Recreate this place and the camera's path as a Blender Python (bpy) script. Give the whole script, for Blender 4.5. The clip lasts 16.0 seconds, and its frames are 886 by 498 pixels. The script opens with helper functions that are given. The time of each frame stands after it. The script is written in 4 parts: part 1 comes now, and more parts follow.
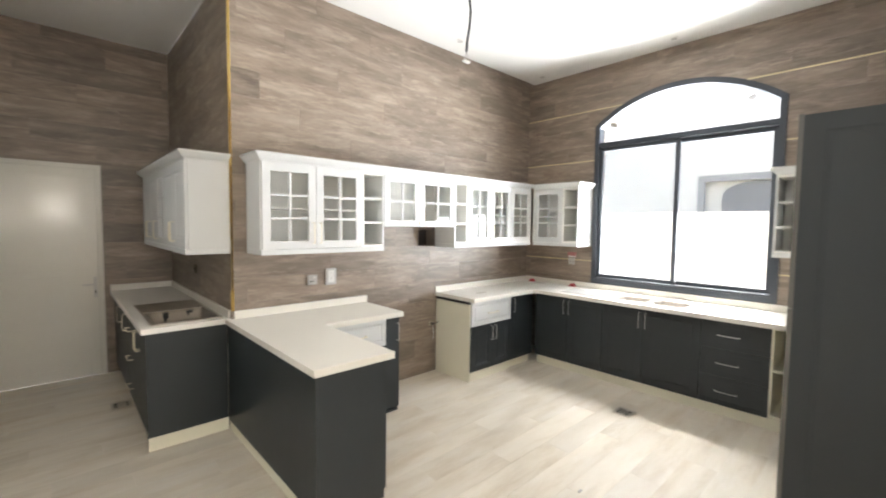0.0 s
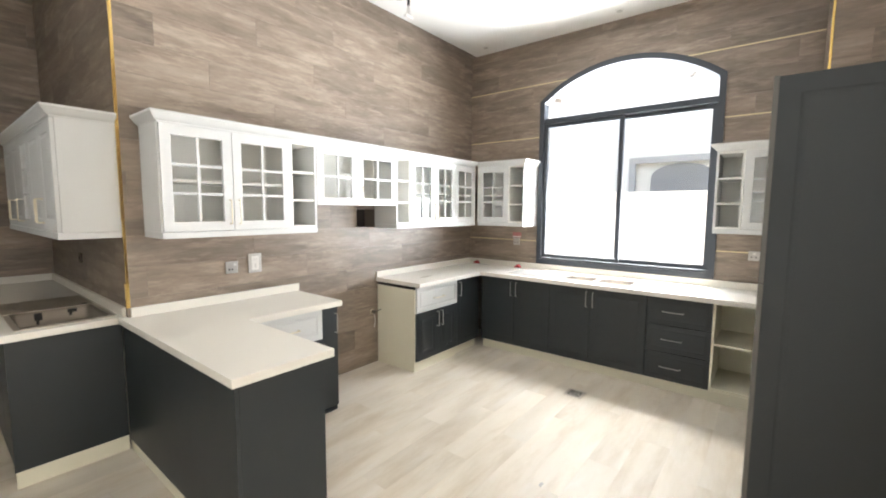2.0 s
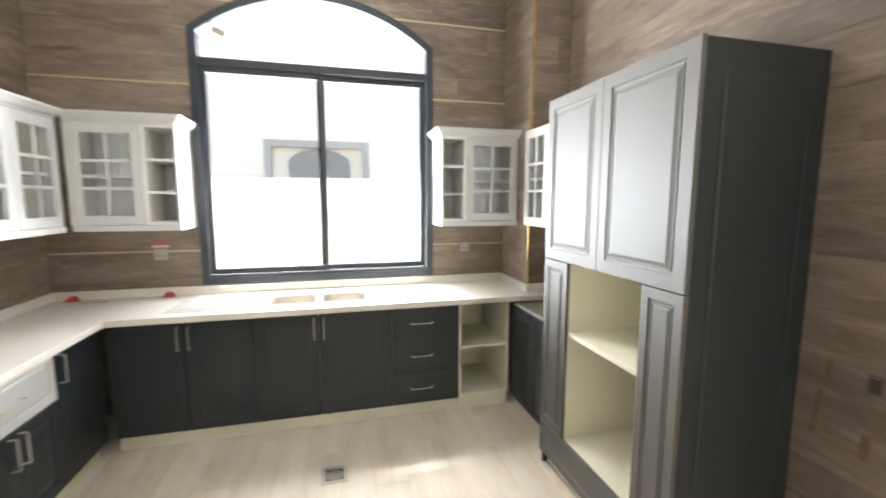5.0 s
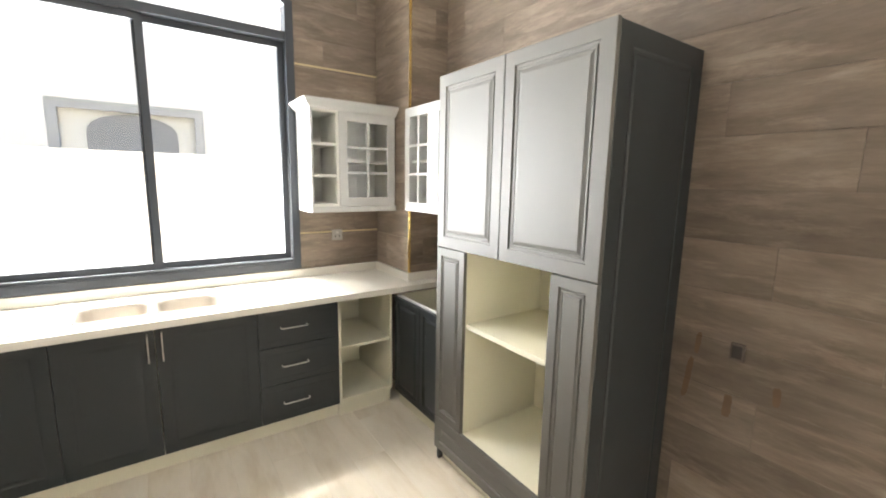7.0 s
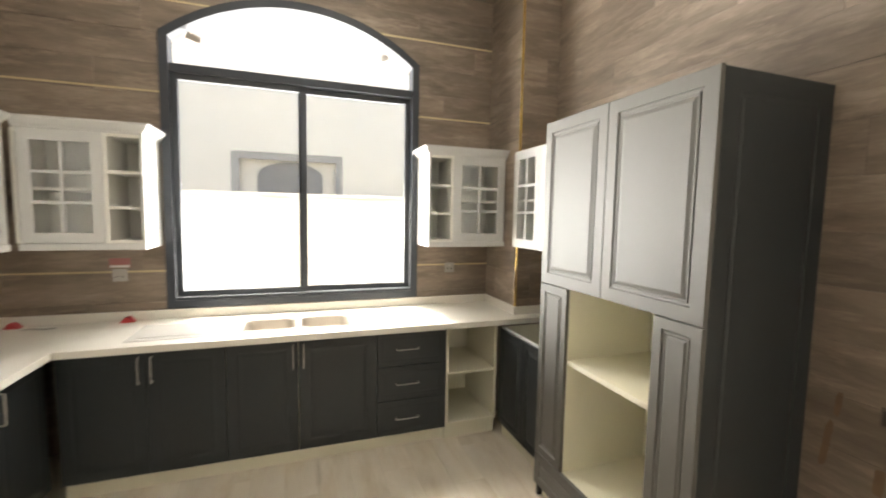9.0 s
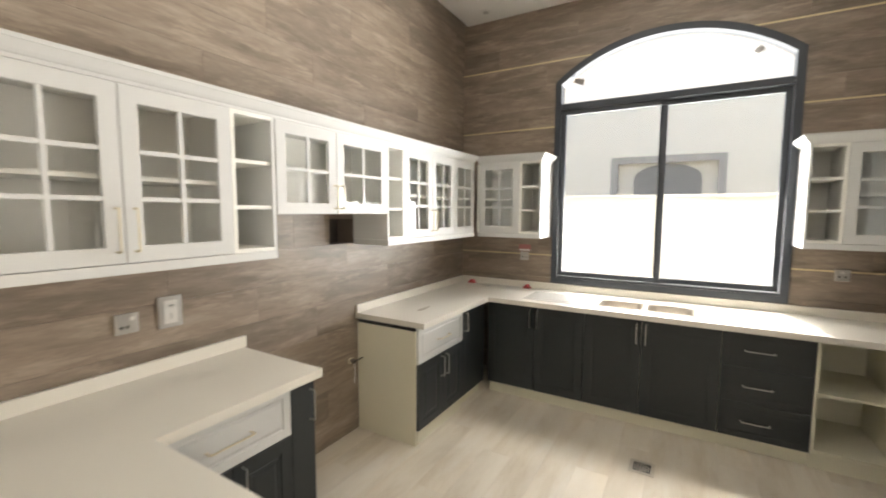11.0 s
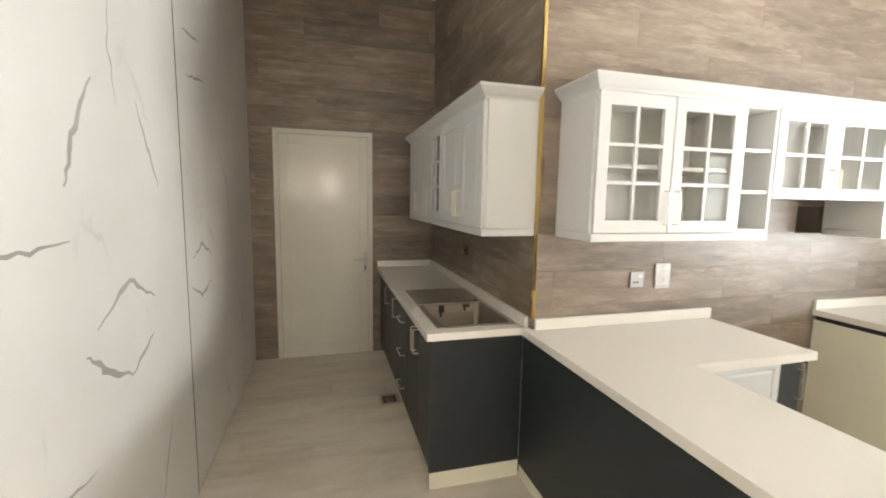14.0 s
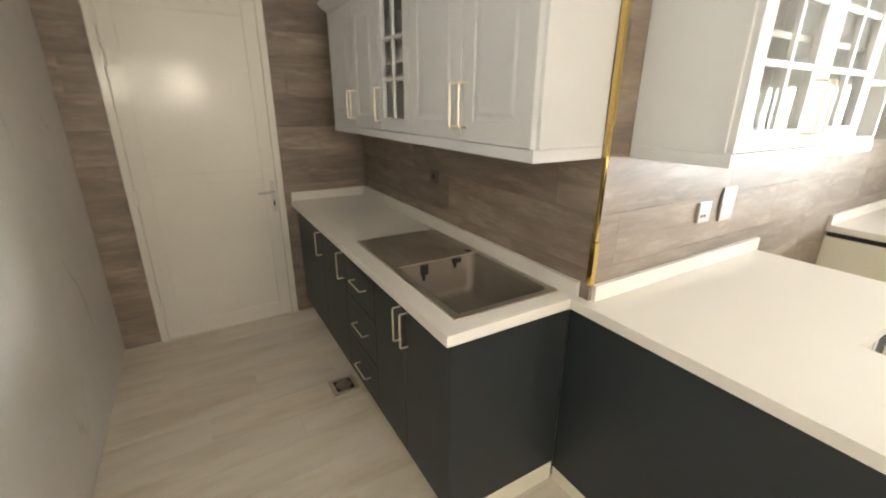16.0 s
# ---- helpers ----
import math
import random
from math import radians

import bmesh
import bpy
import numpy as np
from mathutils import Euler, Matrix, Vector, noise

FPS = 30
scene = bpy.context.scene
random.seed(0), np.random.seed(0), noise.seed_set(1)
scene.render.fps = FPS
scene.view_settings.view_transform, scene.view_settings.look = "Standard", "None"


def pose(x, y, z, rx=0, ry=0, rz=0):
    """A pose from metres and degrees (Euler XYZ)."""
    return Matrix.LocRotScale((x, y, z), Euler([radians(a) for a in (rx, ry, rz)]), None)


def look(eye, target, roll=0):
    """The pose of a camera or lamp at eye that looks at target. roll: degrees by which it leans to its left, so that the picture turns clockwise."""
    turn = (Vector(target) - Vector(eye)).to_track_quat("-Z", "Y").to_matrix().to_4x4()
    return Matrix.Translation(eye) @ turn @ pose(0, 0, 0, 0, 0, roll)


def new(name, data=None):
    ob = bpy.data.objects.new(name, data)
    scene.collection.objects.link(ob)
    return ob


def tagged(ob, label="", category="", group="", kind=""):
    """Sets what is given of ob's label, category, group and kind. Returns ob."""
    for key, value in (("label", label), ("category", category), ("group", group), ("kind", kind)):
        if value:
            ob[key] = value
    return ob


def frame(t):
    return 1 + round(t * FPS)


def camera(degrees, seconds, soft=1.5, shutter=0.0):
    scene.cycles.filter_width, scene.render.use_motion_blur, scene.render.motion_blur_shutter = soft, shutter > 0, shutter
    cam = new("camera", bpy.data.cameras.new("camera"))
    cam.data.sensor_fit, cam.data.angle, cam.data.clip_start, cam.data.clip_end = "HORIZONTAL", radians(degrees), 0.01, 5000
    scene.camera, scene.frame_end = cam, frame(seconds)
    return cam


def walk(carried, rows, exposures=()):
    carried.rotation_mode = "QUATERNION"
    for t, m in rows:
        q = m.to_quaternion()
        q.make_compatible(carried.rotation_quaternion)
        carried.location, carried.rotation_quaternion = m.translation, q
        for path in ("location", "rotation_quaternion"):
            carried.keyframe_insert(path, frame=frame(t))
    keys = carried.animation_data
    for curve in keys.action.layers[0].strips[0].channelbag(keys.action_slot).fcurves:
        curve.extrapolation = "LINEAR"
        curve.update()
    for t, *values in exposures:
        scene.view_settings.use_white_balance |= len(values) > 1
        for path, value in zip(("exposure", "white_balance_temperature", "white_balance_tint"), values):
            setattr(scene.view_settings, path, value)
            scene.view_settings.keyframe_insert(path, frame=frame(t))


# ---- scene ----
cam = camera(93.4, 16.0, soft=1.9, shutter=0.4)
PATH = [
    (0, (0.227, 0.293, 1.661), (1.584, 1.758, 1.544), 0.7),
    (0.5, (0.236, 0.324, 1.665), (1.756, 1.617, 1.542), 0.7),
    (1, (0.232, 0.351, 1.661), (1.815, 1.566, 1.525), 1.0),
    (1.5, (0.267, 0.409, 1.639), (1.852, 1.617, 1.472), 1.1),
    (2, (0.416, 0.572, 1.607), (1.976, 1.81, 1.418), 0.4),
    (2.5, (0.594, 0.802, 1.615), (2.182, 2.003, 1.427), 0.2),
    (3, (0.751, 1.134, 1.6), (2.466, 2.144, 1.41), -0.4),
    (3.5, (0.941, 1.366, 1.581), (2.772, 2.146, 1.383), 0.2),
    (4, (1.192, 1.502, 1.588), (3.091, 2.11, 1.431), 0.9),
    (4.5, (1.39, 1.663, 1.619), (3.378, 1.754, 1.418), 0.3),
    (5, (1.525, 1.815, 1.631), (3.447, 1.316, 1.393), 0.1),
    (5.2, (1.567, 1.86, 1.633), (3.429, 1.174, 1.386), 0.6),
    (7.3, (1.857, 1.902, 1.637), (3.457, 0.731, 1.377), 0.7),
    (7.5, (1.854, 1.924, 1.64), (3.473, 0.755, 1.523), 0.2),
    (8, (1.842, 1.958, 1.669), (3.494, 0.831, 1.724), -0.4),
    (8.2, (1.823, 1.973, 1.686), (3.5, 0.883, 1.691), -0.2),
    (10.3, (1.264, 1.77, 1.628), (3.193, 2.26, 1.427), 0.4),
    (10.5, (1.186, 1.744, 1.636), (3.065, 2.404, 1.445), 0.2),
    (11, (1.033, 1.676, 1.655), (2.752, 2.683, 1.476), 0.3),
    (11.5, (0.875, 1.492, 1.621), (2.396, 2.771, 1.398), 0.3),
    (12, (0.691, 1.378, 1.605), (2.023, 2.855, 1.393), -0.1),
    (12.5, (0.449, 1.341, 1.618), (1.54, 3.003, 1.397), -0.1),
    (13, (0.263, 1.336, 1.602), (1.064, 3.154, 1.372), 0.4),
    (13.5, (0.184, 1.493, 1.586), (0.747, 3.395, 1.336), 0.9),
    (14, (0.142, 1.772, 1.604), (0.677, 3.684, 1.367), 1.0),
    (14.5, (0.1, 2.033, 1.598), (0.737, 3.913, 1.354), 1.0),
    (15, (0.014, 2.344, 1.612), (0.813, 4.157, 1.34), 0.4),
    (15.5, (-0.003, 2.598, 1.581), (0.864, 4.352, 1.167), 0.0),
    (16, (0.044, 2.86, 1.579), (1.013, 4.484, 0.928), 0.4),
]
HALL_X, HALL_Y = 4.2, -4.2
EXPOSURE, SKY, SUN = 2.5, 0.17, 1.9
BRIGHTEN = [(0.0, 0.35, 6000), (2.2, 0.42, 5980), (3.0, 0.26, 5980), (4.0, 0.14, 6100), (5.0, 0.36, 6080), (7.5, 0.48, 6600), (8.2, 0.26, 6950), (10.5, -0.14, 6500), (11.2, -0.17, 6620), (12.5, 0.18, 6600), (13.0, 0.36, 6420), (14.5, 0.44, 6400), (16.0, 0.76, 6500)]
WINDOW_W, PAVING_FILL_W, FENCE_FILL_W, HALL_W, SIDE_W = 48.0, 10.0, 335.0, 5.0, 19.0
walk(cam, [(t, look(eye, target, roll)) for t, eye, target, roll in PATH], exposures=[(t, EXPOSURE + e, k, 10) for t, e, k in BRIGHTEN])

# ---- sky and sun ----
SUN_FROM = Vector((1.0, 0.42, 2.25)).normalized()
world = bpy.data.worlds.new("sky")
scene.world = world
world.use_nodes = True
sky = world.node_tree.nodes.new("ShaderNodeTexSky")
sky.sky_type, sky.sun_disc = "NISHITA", False
sky.dust_density, sky.ozone_density = 7.0, 0.4
sky.sun_elevation = math.asin(SUN_FROM.z)
sky.sun_rotation = math.atan2(SUN_FROM.x, SUN_FROM.y)
world.node_tree.nodes["Background"].inputs["Strength"].default_value = SKY
world.node_tree.links.new(sky.outputs["Color"], world.node_tree.nodes["Background"].inputs["Color"])
sun = new("sun", bpy.data.lights.new("sun", "SUN"))
sun.data.energy, sun.data.angle, sun.data.color = SUN, radians(1.6), (1.0, 0.96, 0.9)
sun.matrix_world = look(SUN_FROM * 20, (0, 0, 0))


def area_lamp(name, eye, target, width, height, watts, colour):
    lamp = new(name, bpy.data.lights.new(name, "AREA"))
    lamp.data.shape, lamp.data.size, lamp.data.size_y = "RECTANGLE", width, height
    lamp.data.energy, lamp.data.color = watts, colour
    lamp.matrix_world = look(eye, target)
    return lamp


# daylight stand-ins at the openings: kitchen window sky, and hall window behind the walk
area_lamp("window_sky", (5.95, 1.9, 3.95), (3.6, 1.9, 1.2), 2.6, 1.3, WINDOW_W, (1.0, 0.99, 0.97))
# added low fill for ceiling and upper walls, in place of paving bounce
area_lamp("paving_bounce_fill", (5.85, 1.9, 0.42), (2.2, 1.9, 3.0), 2.4, 0.9, PAVING_FILL_W, (1.0, 0.985, 0.96))
# added fill lamp in front of the boundary wall; no sun reaches that face
area_lamp("boundary_fill", (7.14, 1.9, 0.98), (0.0, 1.9, 0.98), 7.0, 1.7, FENCE_FILL_W, (1.0, 0.99, 0.97))
area_lamp("hall_sky", (0.2, HALL_Y - 0.02, 2.0), (0.2, 2.0, 2.0), 0.45, 0.55, HALL_W, (1.0, 0.88, 0.72))
# added side fill for the marble wall, set in an unseen hall opening
area_lamp("hall_side_fill", (HALL_X + 0.02, -2.3, 1.5), (0.0, -2.3, 1.5), 2.2, 2.2, SIDE_W, (1.0, 0.89, 0.75))


# ---- materials ----
def material(name, base=(0.8, 0.8, 0.8), rough=0.5, metal=0.0):
    m = bpy.data.materials.new(name)
    m.use_nodes = True
    b = m.node_tree.nodes["Principled BSDF"]
    b.inputs["Base Color"].default_value = (*base, 1)
    b.inputs["Roughness"].default_value = rough
    b.inputs["Metallic"].default_value = metal
    return m, m.node_tree, b


def node(tree, kind, **inputs):
    n = tree.nodes.new(kind)
    for key, value in inputs.items():
        n.inputs[key.replace("_", " ")].default_value = value
    return n


def coords(tree, scale, rotation=(0, 0, 0), shift=None):
    """Object coordinates, stretched; shifted by chance from piece to piece where shift is given."""
    c = tree.nodes.new("ShaderNodeTexCoord")
    mp = tree.nodes.new("ShaderNodeMapping")
    mp.inputs["Scale"].default_value = scale
    mp.inputs["Rotation"].default_value = rotation
    tree.links.new(c.outputs["Object"], mp.inputs["Vector"])
    if shift:
        info = tree.nodes.new("ShaderNodeObjectInfo")
        mul = tree.nodes.new("ShaderNodeMath")
        mul.operation = "MULTIPLY"
        mul.inputs[1].default_value = shift
        tree.links.new(info.outputs["Random"], mul.inputs[0])
        tree.links.new(mul.outputs[0], mp.inputs["Location"])
    return mp.outputs["Vector"]


def noise_tex(tree, vector, scale, detail=4, rough=0.55, distortion=0.0):
    n = node(tree, "ShaderNodeTexNoise", Scale=scale, Detail=detail, Roughness=rough, Distortion=distortion)
    tree.links.new(vector, n.inputs["Vector"])
    return n.outputs["Fac"]


def ramp(tree, fac, stops):
    r = tree.nodes.new("ShaderNodeValToRGB")
    r.color_ramp.elements[0].position, r.color_ramp.elements[0].color = stops[0][0], (*stops[0][1], 1)
    r.color_ramp.elements[1].position, r.color_ramp.elements[1].color = stops[-1][0], (*stops[-1][1], 1)
    for p, c in stops[1:-1]:
        r.color_ramp.elements.new(p).color = (*c, 1)
    tree.links.new(fac, r.inputs["Fac"])
    return r.outputs["Color"]


def mix(tree, fac, a, b, kind="MIX"):
    m = tree.nodes.new("ShaderNodeMix")
    m.data_type, m.blend_type = "RGBA", kind
    for socket, value in ((m.inputs[0], fac), (m.inputs[6], a), (m.inputs[7], b)):
        if isinstance(value, (int, float)):
            socket.default_value = value
        elif isinstance(value, tuple):
            socket.default_value = (*value, 1)
        else:
            tree.links.new(value, socket)
    return m.outputs[2]


def bump(tree, b, height, strength, distance=0.01):
    n = node(tree, "ShaderNodeBump", Strength=strength, Distance=distance)
    tree.links.new(height, n.inputs["Height"])
    tree.links.new(n.outputs["Normal"], b.inputs["Normal"])


def grey(v):
    return (v, v, v)


def wood_tile(name, dark, mid, light, rough, stretch, vary, depth, grain=0.6, patch=0.75):
    """Glazed wood-look tile: long streaks, pale scuffs, each tile a shade of its own."""
    m, t, b = material(name, mid, rough)
    v = coords(t, stretch, shift=23.0)
    streak = noise_tex(t, v, 2.6, 6, 0.64, 0.3)
    fine = noise_tex(t, coords(t, tuple(s * 3.3 for s in stretch), shift=11.0), 6.0, 5, 0.7, 0.08)
    cloud = noise_tex(t, coords(t, tuple(0.45 * s + 0.25 for s in stretch), shift=7.0), 2.2, 3, 0.5, 0.15)
    col = ramp(t, streak, [(0.3, dark), (0.52, mid), (0.74, light)])
    col = mix(t, grain * depth, col, ramp(t, fine, [(0.3, grey(0.62)), (0.7, grey(1.0))]), "MULTIPLY")
    col = mix(t, patch * depth, col, ramp(t, cloud, [(0.2, grey(0.7)), (0.8, grey(1.1))]), "MULTIPLY")
    scuff = ramp(t, noise_tex(t, coords(t, tuple(s * 1.05 for s in stretch), shift=31.0), 3.0, 6, 0.7, 0.2), [(0.52, grey(0.0)), (0.72, grey(0.5 * depth))])
    col = mix(t, scuff, col, tuple(min(c * 1.35, 0.8) for c in light))
    info = t.nodes.new("ShaderNodeObjectInfo")
    col = mix(t, 1.0, col, ramp(t, info.outputs["Random"], [(0.0, grey(1.0 - vary)), (1.0, grey(1.0 + vary * 0.6))]), "MULTIPLY")
    t.links.new(col, b.inputs["Base Color"])
    t.links.new(ramp(t, cloud, [(0.1, grey(rough - 0.05)), (0.9, grey(rough + 0.1))]), b.inputs["Roughness"])
    bump(t, b, fine, 0.08, 0.004)
    return m


def plain(name, base, rough, metal=0.0, spread=0.06, scale=9.0, relief=0.03, coat=0.0):
    """A painted or solid surface with faint unevenness at two scales."""
    m, t, b = material(name, base, rough, metal)
    v = coords(t, (1, 1, 1))
    big, small = noise_tex(t, v, scale * 0.25, 3), noise_tex(t, v, scale * 14, 3)
    col = mix(t, 1.0, base, ramp(t, big, [(0.3, grey(1 - spread)), (0.7, grey(1.0))]), "MULTIPLY")
    col = mix(t, 0.4, col, ramp(t, small, [(0.3, grey(1 - spread)), (0.7, grey(1.0))]), "MULTIPLY")
    t.links.new(col, b.inputs["Base Color"])
    t.links.new(ramp(t, big, [(0.2, grey(max(rough - 0.02, 0.02))), (0.8, grey(rough + 0.03))]), b.inputs["Roughness"])
    b.inputs["Coat Weight"].default_value = coat
    if relief:
        bump(t, b, small, relief, 0.002)
    return m


wall_tile = wood_tile("wall tile", (0.185, 0.14, 0.103), (0.272, 0.213, 0.161), (0.365, 0.297, 0.232), 0.41, (0.85, 0.85, 4.4), 0.18, 1.0, 0.4, 1.0)
floor_tile = wood_tile("floor tile", (0.6, 0.51, 0.385), (0.71, 0.637, 0.525), (0.75, 0.688, 0.59), 0.32, (0.5, 1.0, 2.4), 0.028, 0.45, 0.2, 1.3)
grout = plain("grout", (0.22, 0.18, 0.15), 0.85)
floor_grout = plain("floor grout", (0.6, 0.54, 0.46), 0.85)
paint = plain("ceiling paint", (0.74, 0.725, 0.69), 0.85, spread=0.03)
plaster = plain("hall plaster", (0.74, 0.71, 0.66), 0.8, spread=0.04)
white = plain("white lacquer", (0.63, 0.63, 0.615), 0.5, spread=0.03, relief=0.01)
white.node_tree.nodes["Principled BSDF"].inputs["Specular IOR Level"].default_value = 0.35
dark = plain("slate blue lacquer", (0.025, 0.03, 0.0315), 0.45, spread=0.12, relief=0.02)
dark.node_tree.nodes["Principled BSDF"].inputs["Specular IOR Level"].default_value = 0.45
# slate with the window's sheen on the tall fronts put into its colour
satin = plain("slate with painted sheen", (0.085, 0.079, 0.065), 0.55, spread=0.08, relief=0.02)
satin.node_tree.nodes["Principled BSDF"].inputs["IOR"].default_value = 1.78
bowl_brown = plain("dark brown bowl steel", (0.36, 0.315, 0.26), 0.5, 0.7, spread=0.2, scale=14)
inner = plain("off-white melamine", (0.83, 0.82, 0.765), 0.5, spread=0.04)
cream = plain("cream melamine", (0.77, 0.735, 0.585), 0.5, spread=0.04)
quartz = plain("cream quartz", (0.73, 0.695, 0.62), 0.3, spread=0.015, scale=16, relief=0.0)
gold = plain("polished gold trim", (0.76, 0.54, 0.19), 0.12, 1.0, spread=0.15)
strip_gold = plain("pale gold strip", (0.72, 0.6, 0.36), 0.4, 0.6, spread=0.2)
bowl_steel = plain("dull sink steel", (0.52, 0.48, 0.42), 0.35, 0.5, spread=0.08)
brass = plain("champagne handle metal", (0.8, 0.72, 0.54), 0.3, 0.75)
steel = plain("brushed steel", (0.64, 0.58, 0.49), 0.45, 1.0, spread=0.2, scale=20)
ceramic = plain("sink composite", (0.6, 0.58, 0.54), 0.25, spread=0.03)
frame_metal = plain("dark window aluminium", (0.04, 0.047, 0.058), 0.4, spread=0.1)
seal = plain("black rubber", (0.02, 0.02, 0.02), 0.6)
door_paint = plain("glossy door enamel", (0.66, 0.63, 0.55), 0.16, spread=0.05, relief=0.015)
socket_mat = plain("white plastic", (0.72, 0.7, 0.66), 0.4)
chrome = plain("grey metal plate", (0.52, 0.5, 0.47), 0.4, 1.0)
red = plain("red plastic", (0.45, 0.04, 0.045), 0.45)
faded = plain("faded red print", (0.42, 0.16, 0.15), 0.6)
silver = plain("satin silver handle metal", (0.66, 0.64, 0.6), 0.3, 1.0)
duct = plain("dark duct lining", (0.06, 0.05, 0.045), 0.8)
tile_brown = plain("brown box plastic", (0.13, 0.105, 0.085), 0.6)
render_wall = plain("sunlit render", (0.84, 0.8, 0.72), 0.9, spread=0.04, relief=0.0)
tint = plain("dark house filling", (0.12, 0.12, 0.12), 0.2)
sand = plain("dusty paving", (0.5, 0.46, 0.4), 0.9, spread=0.15)


def glass_material(name, gloss, colour=(1, 1, 1)):
    m = bpy.data.materials.new(name)
    m.use_nodes = True
    t = m.node_tree
    t.nodes.clear()
    out = t.nodes.new("ShaderNodeOutputMaterial")
    clear = t.nodes.new("ShaderNodeBsdfTransparent")
    clear.inputs["Color"].default_value = (*colour, 1)
    shine = node(t, "ShaderNodeBsdfGlossy", Roughness=0.03)
    facing = t.nodes.new("ShaderNodeLayerWeight")
    steep = t.nodes.new("ShaderNodeMath")
    steep.operation = "POWER"
    steep.inputs[1].default_value = 5.0
    t.links.new(facing.outputs["Facing"], steep.inputs[0])
    fres = t.nodes.new("ShaderNodeMath")
    fres.operation = "MULTIPLY_ADD"
    fres.inputs[1].default_value, fres.inputs[2].default_value = 0.7, gloss
    t.links.new(steep.outputs[0], fres.inputs[0])
    both = t.nodes.new("ShaderNodeMixShader")
    t.links.new(fres.outputs[0], both.inputs["Fac"])
    t.links.new(clear.outputs[0], both.inputs[1])
    t.links.new(shine.outputs[0], both.inputs[2])
    t.links.new(both.outputs[0], out.inputs["Surface"])
    return m


glass = glass_material("clear glass", 0.075)
# tint added to hold down the brightness of the view outside
window_glass = glass_material("window glass dimming the view", 0.03, (0.65, 0.67, 0.67))


def marble_material():
    """White polished slab with thin grey veins, some of them doubling back into lozenges."""
    m, t, b = material("white marble", (0.78, 0.77, 0.73), 0.12)
    v = coords(t, (1, 1, 0.8))
    warp = node(t, "ShaderNodeTexNoise", Scale=1.6, Detail=5, Roughness=0.6)
    t.links.new(v, warp.inputs["Vector"])
    bent = t.nodes.new("ShaderNodeVectorMath")
    bent.operation = "MULTIPLY_ADD"
    bent.inputs[1].default_value = (0.5, 0.5, 0.5)
    t.links.new(warp.outputs["Color"], bent.inputs[0])
    t.links.new(v, bent.inputs[2])
    veins = node(t, "ShaderNodeTexVoronoi", Scale=1.35)
    veins.feature = "DISTANCE_TO_EDGE"
    t.links.new(bent.outputs[0], veins.inputs["Vector"])
    line = ramp(t, veins.outputs["Distance"], [(0.0, grey(0.0)), (0.006, grey(0.35)), (0.02, grey(1.0))])
    where = ramp(t, noise_tex(t, v, 2.3, 3), [(0.55, grey(0.0)), (0.72, grey(0.7))])
    col = mix(t, where, (1.0, 1.0, 1.0), line)
    tone = ramp(t, noise_tex(t, v, 0.9, 4), [(0.3, (0.68, 0.67, 0.635)), (0.65, (0.8, 0.79, 0.755))])
    col = mix(t, col, (0.46, 0.45, 0.43), tone)
    t.links.new(col, b.inputs["Base Color"])
    return m


marble = marble_material()
vein_mat = plain("grey vein", (0.52, 0.51, 0.485), 0.14, spread=0.3)


# ---- building helpers ----
def box(bm, x0, x1, y0, y1, z0, z1, bevel=0.0):
    vs = bmesh.ops.create_cube(bm, size=1.0)["verts"]
    for v in vs:
        v.co = Vector(((x0 + x1) / 2 + v.co.x * (x1 - x0), (y0 + y1) / 2 + v.co.y * (y1 - y0), (z0 + z1) / 2 + v.co.z * (z1 - z0)))
    if bevel:
        edges = {e for v in vs for e in v.link_edges}
        bmesh.ops.bevel(bm, geom=list(edges), offset=bevel, segments=2, affect="EDGES", profile=0.6)
    return bm


def boxes(*rows, bevel=0.0):
    bm = bmesh.new()
    for r in rows:
        box(bm, *r, bevel=bevel)
    return bm


def mesh_of(bm, name, mat, smooth=False):
    me = bpy.data.meshes.new(name)
    bmesh.ops.recalc_face_normals(bm, faces=bm.faces)
    bm.to_mesh(me)
    bm.free()
    me.materials.append(mat)
    if smooth:
        for p in me.polygons:
            p.use_smooth = True
    return me


def part(name, bm, mat, parent, label="", smooth=False):
    ob = new(name, mesh_of(bm, name, mat, smooth))
    ob.parent = parent
    return tagged(ob, label) if label else ob


def thing(name, m, label, category, group=""):
    ob = new(name)
    ob.empty_display_size = 0.1
    ob.matrix_world = m
    return tagged(ob, label, category, group)


def structure(name, bm, mat, label, category):
    return tagged(new(name, mesh_of(bm, name, mat)), label, category, kind="structure")


def tube(bm, points, radius, sides=10):
    """A round bar through the points."""
    pts = [Vector(p) for p in points]
    rings = []
    for i, p in enumerate(pts):
        way = (pts[min(i + 1, len(pts) - 1)] - pts[max(i - 1, 0)]).normalized()
        side = way.orthogonal().normalized()
        if rings:
            side = (rings[-1][1] - way * rings[-1][1].dot(way)).normalized()
        up = way.cross(side)
        rings.append(([bm.verts.new(p + radius * (math.cos(a) * side + math.sin(a) * up)) for a in (2 * math.pi * k / sides for k in range(sides))], side))
    for (a, _), (b, _) in zip(rings, rings[1:]):
        for k in range(sides):
            bm.faces.new((a[k], a[(k + 1) % sides], b[(k + 1) % sides], b[k]))
    bm.faces.new(rings[0][0][::-1])
    bm.faces.new(rings[-1][0])
    return bm


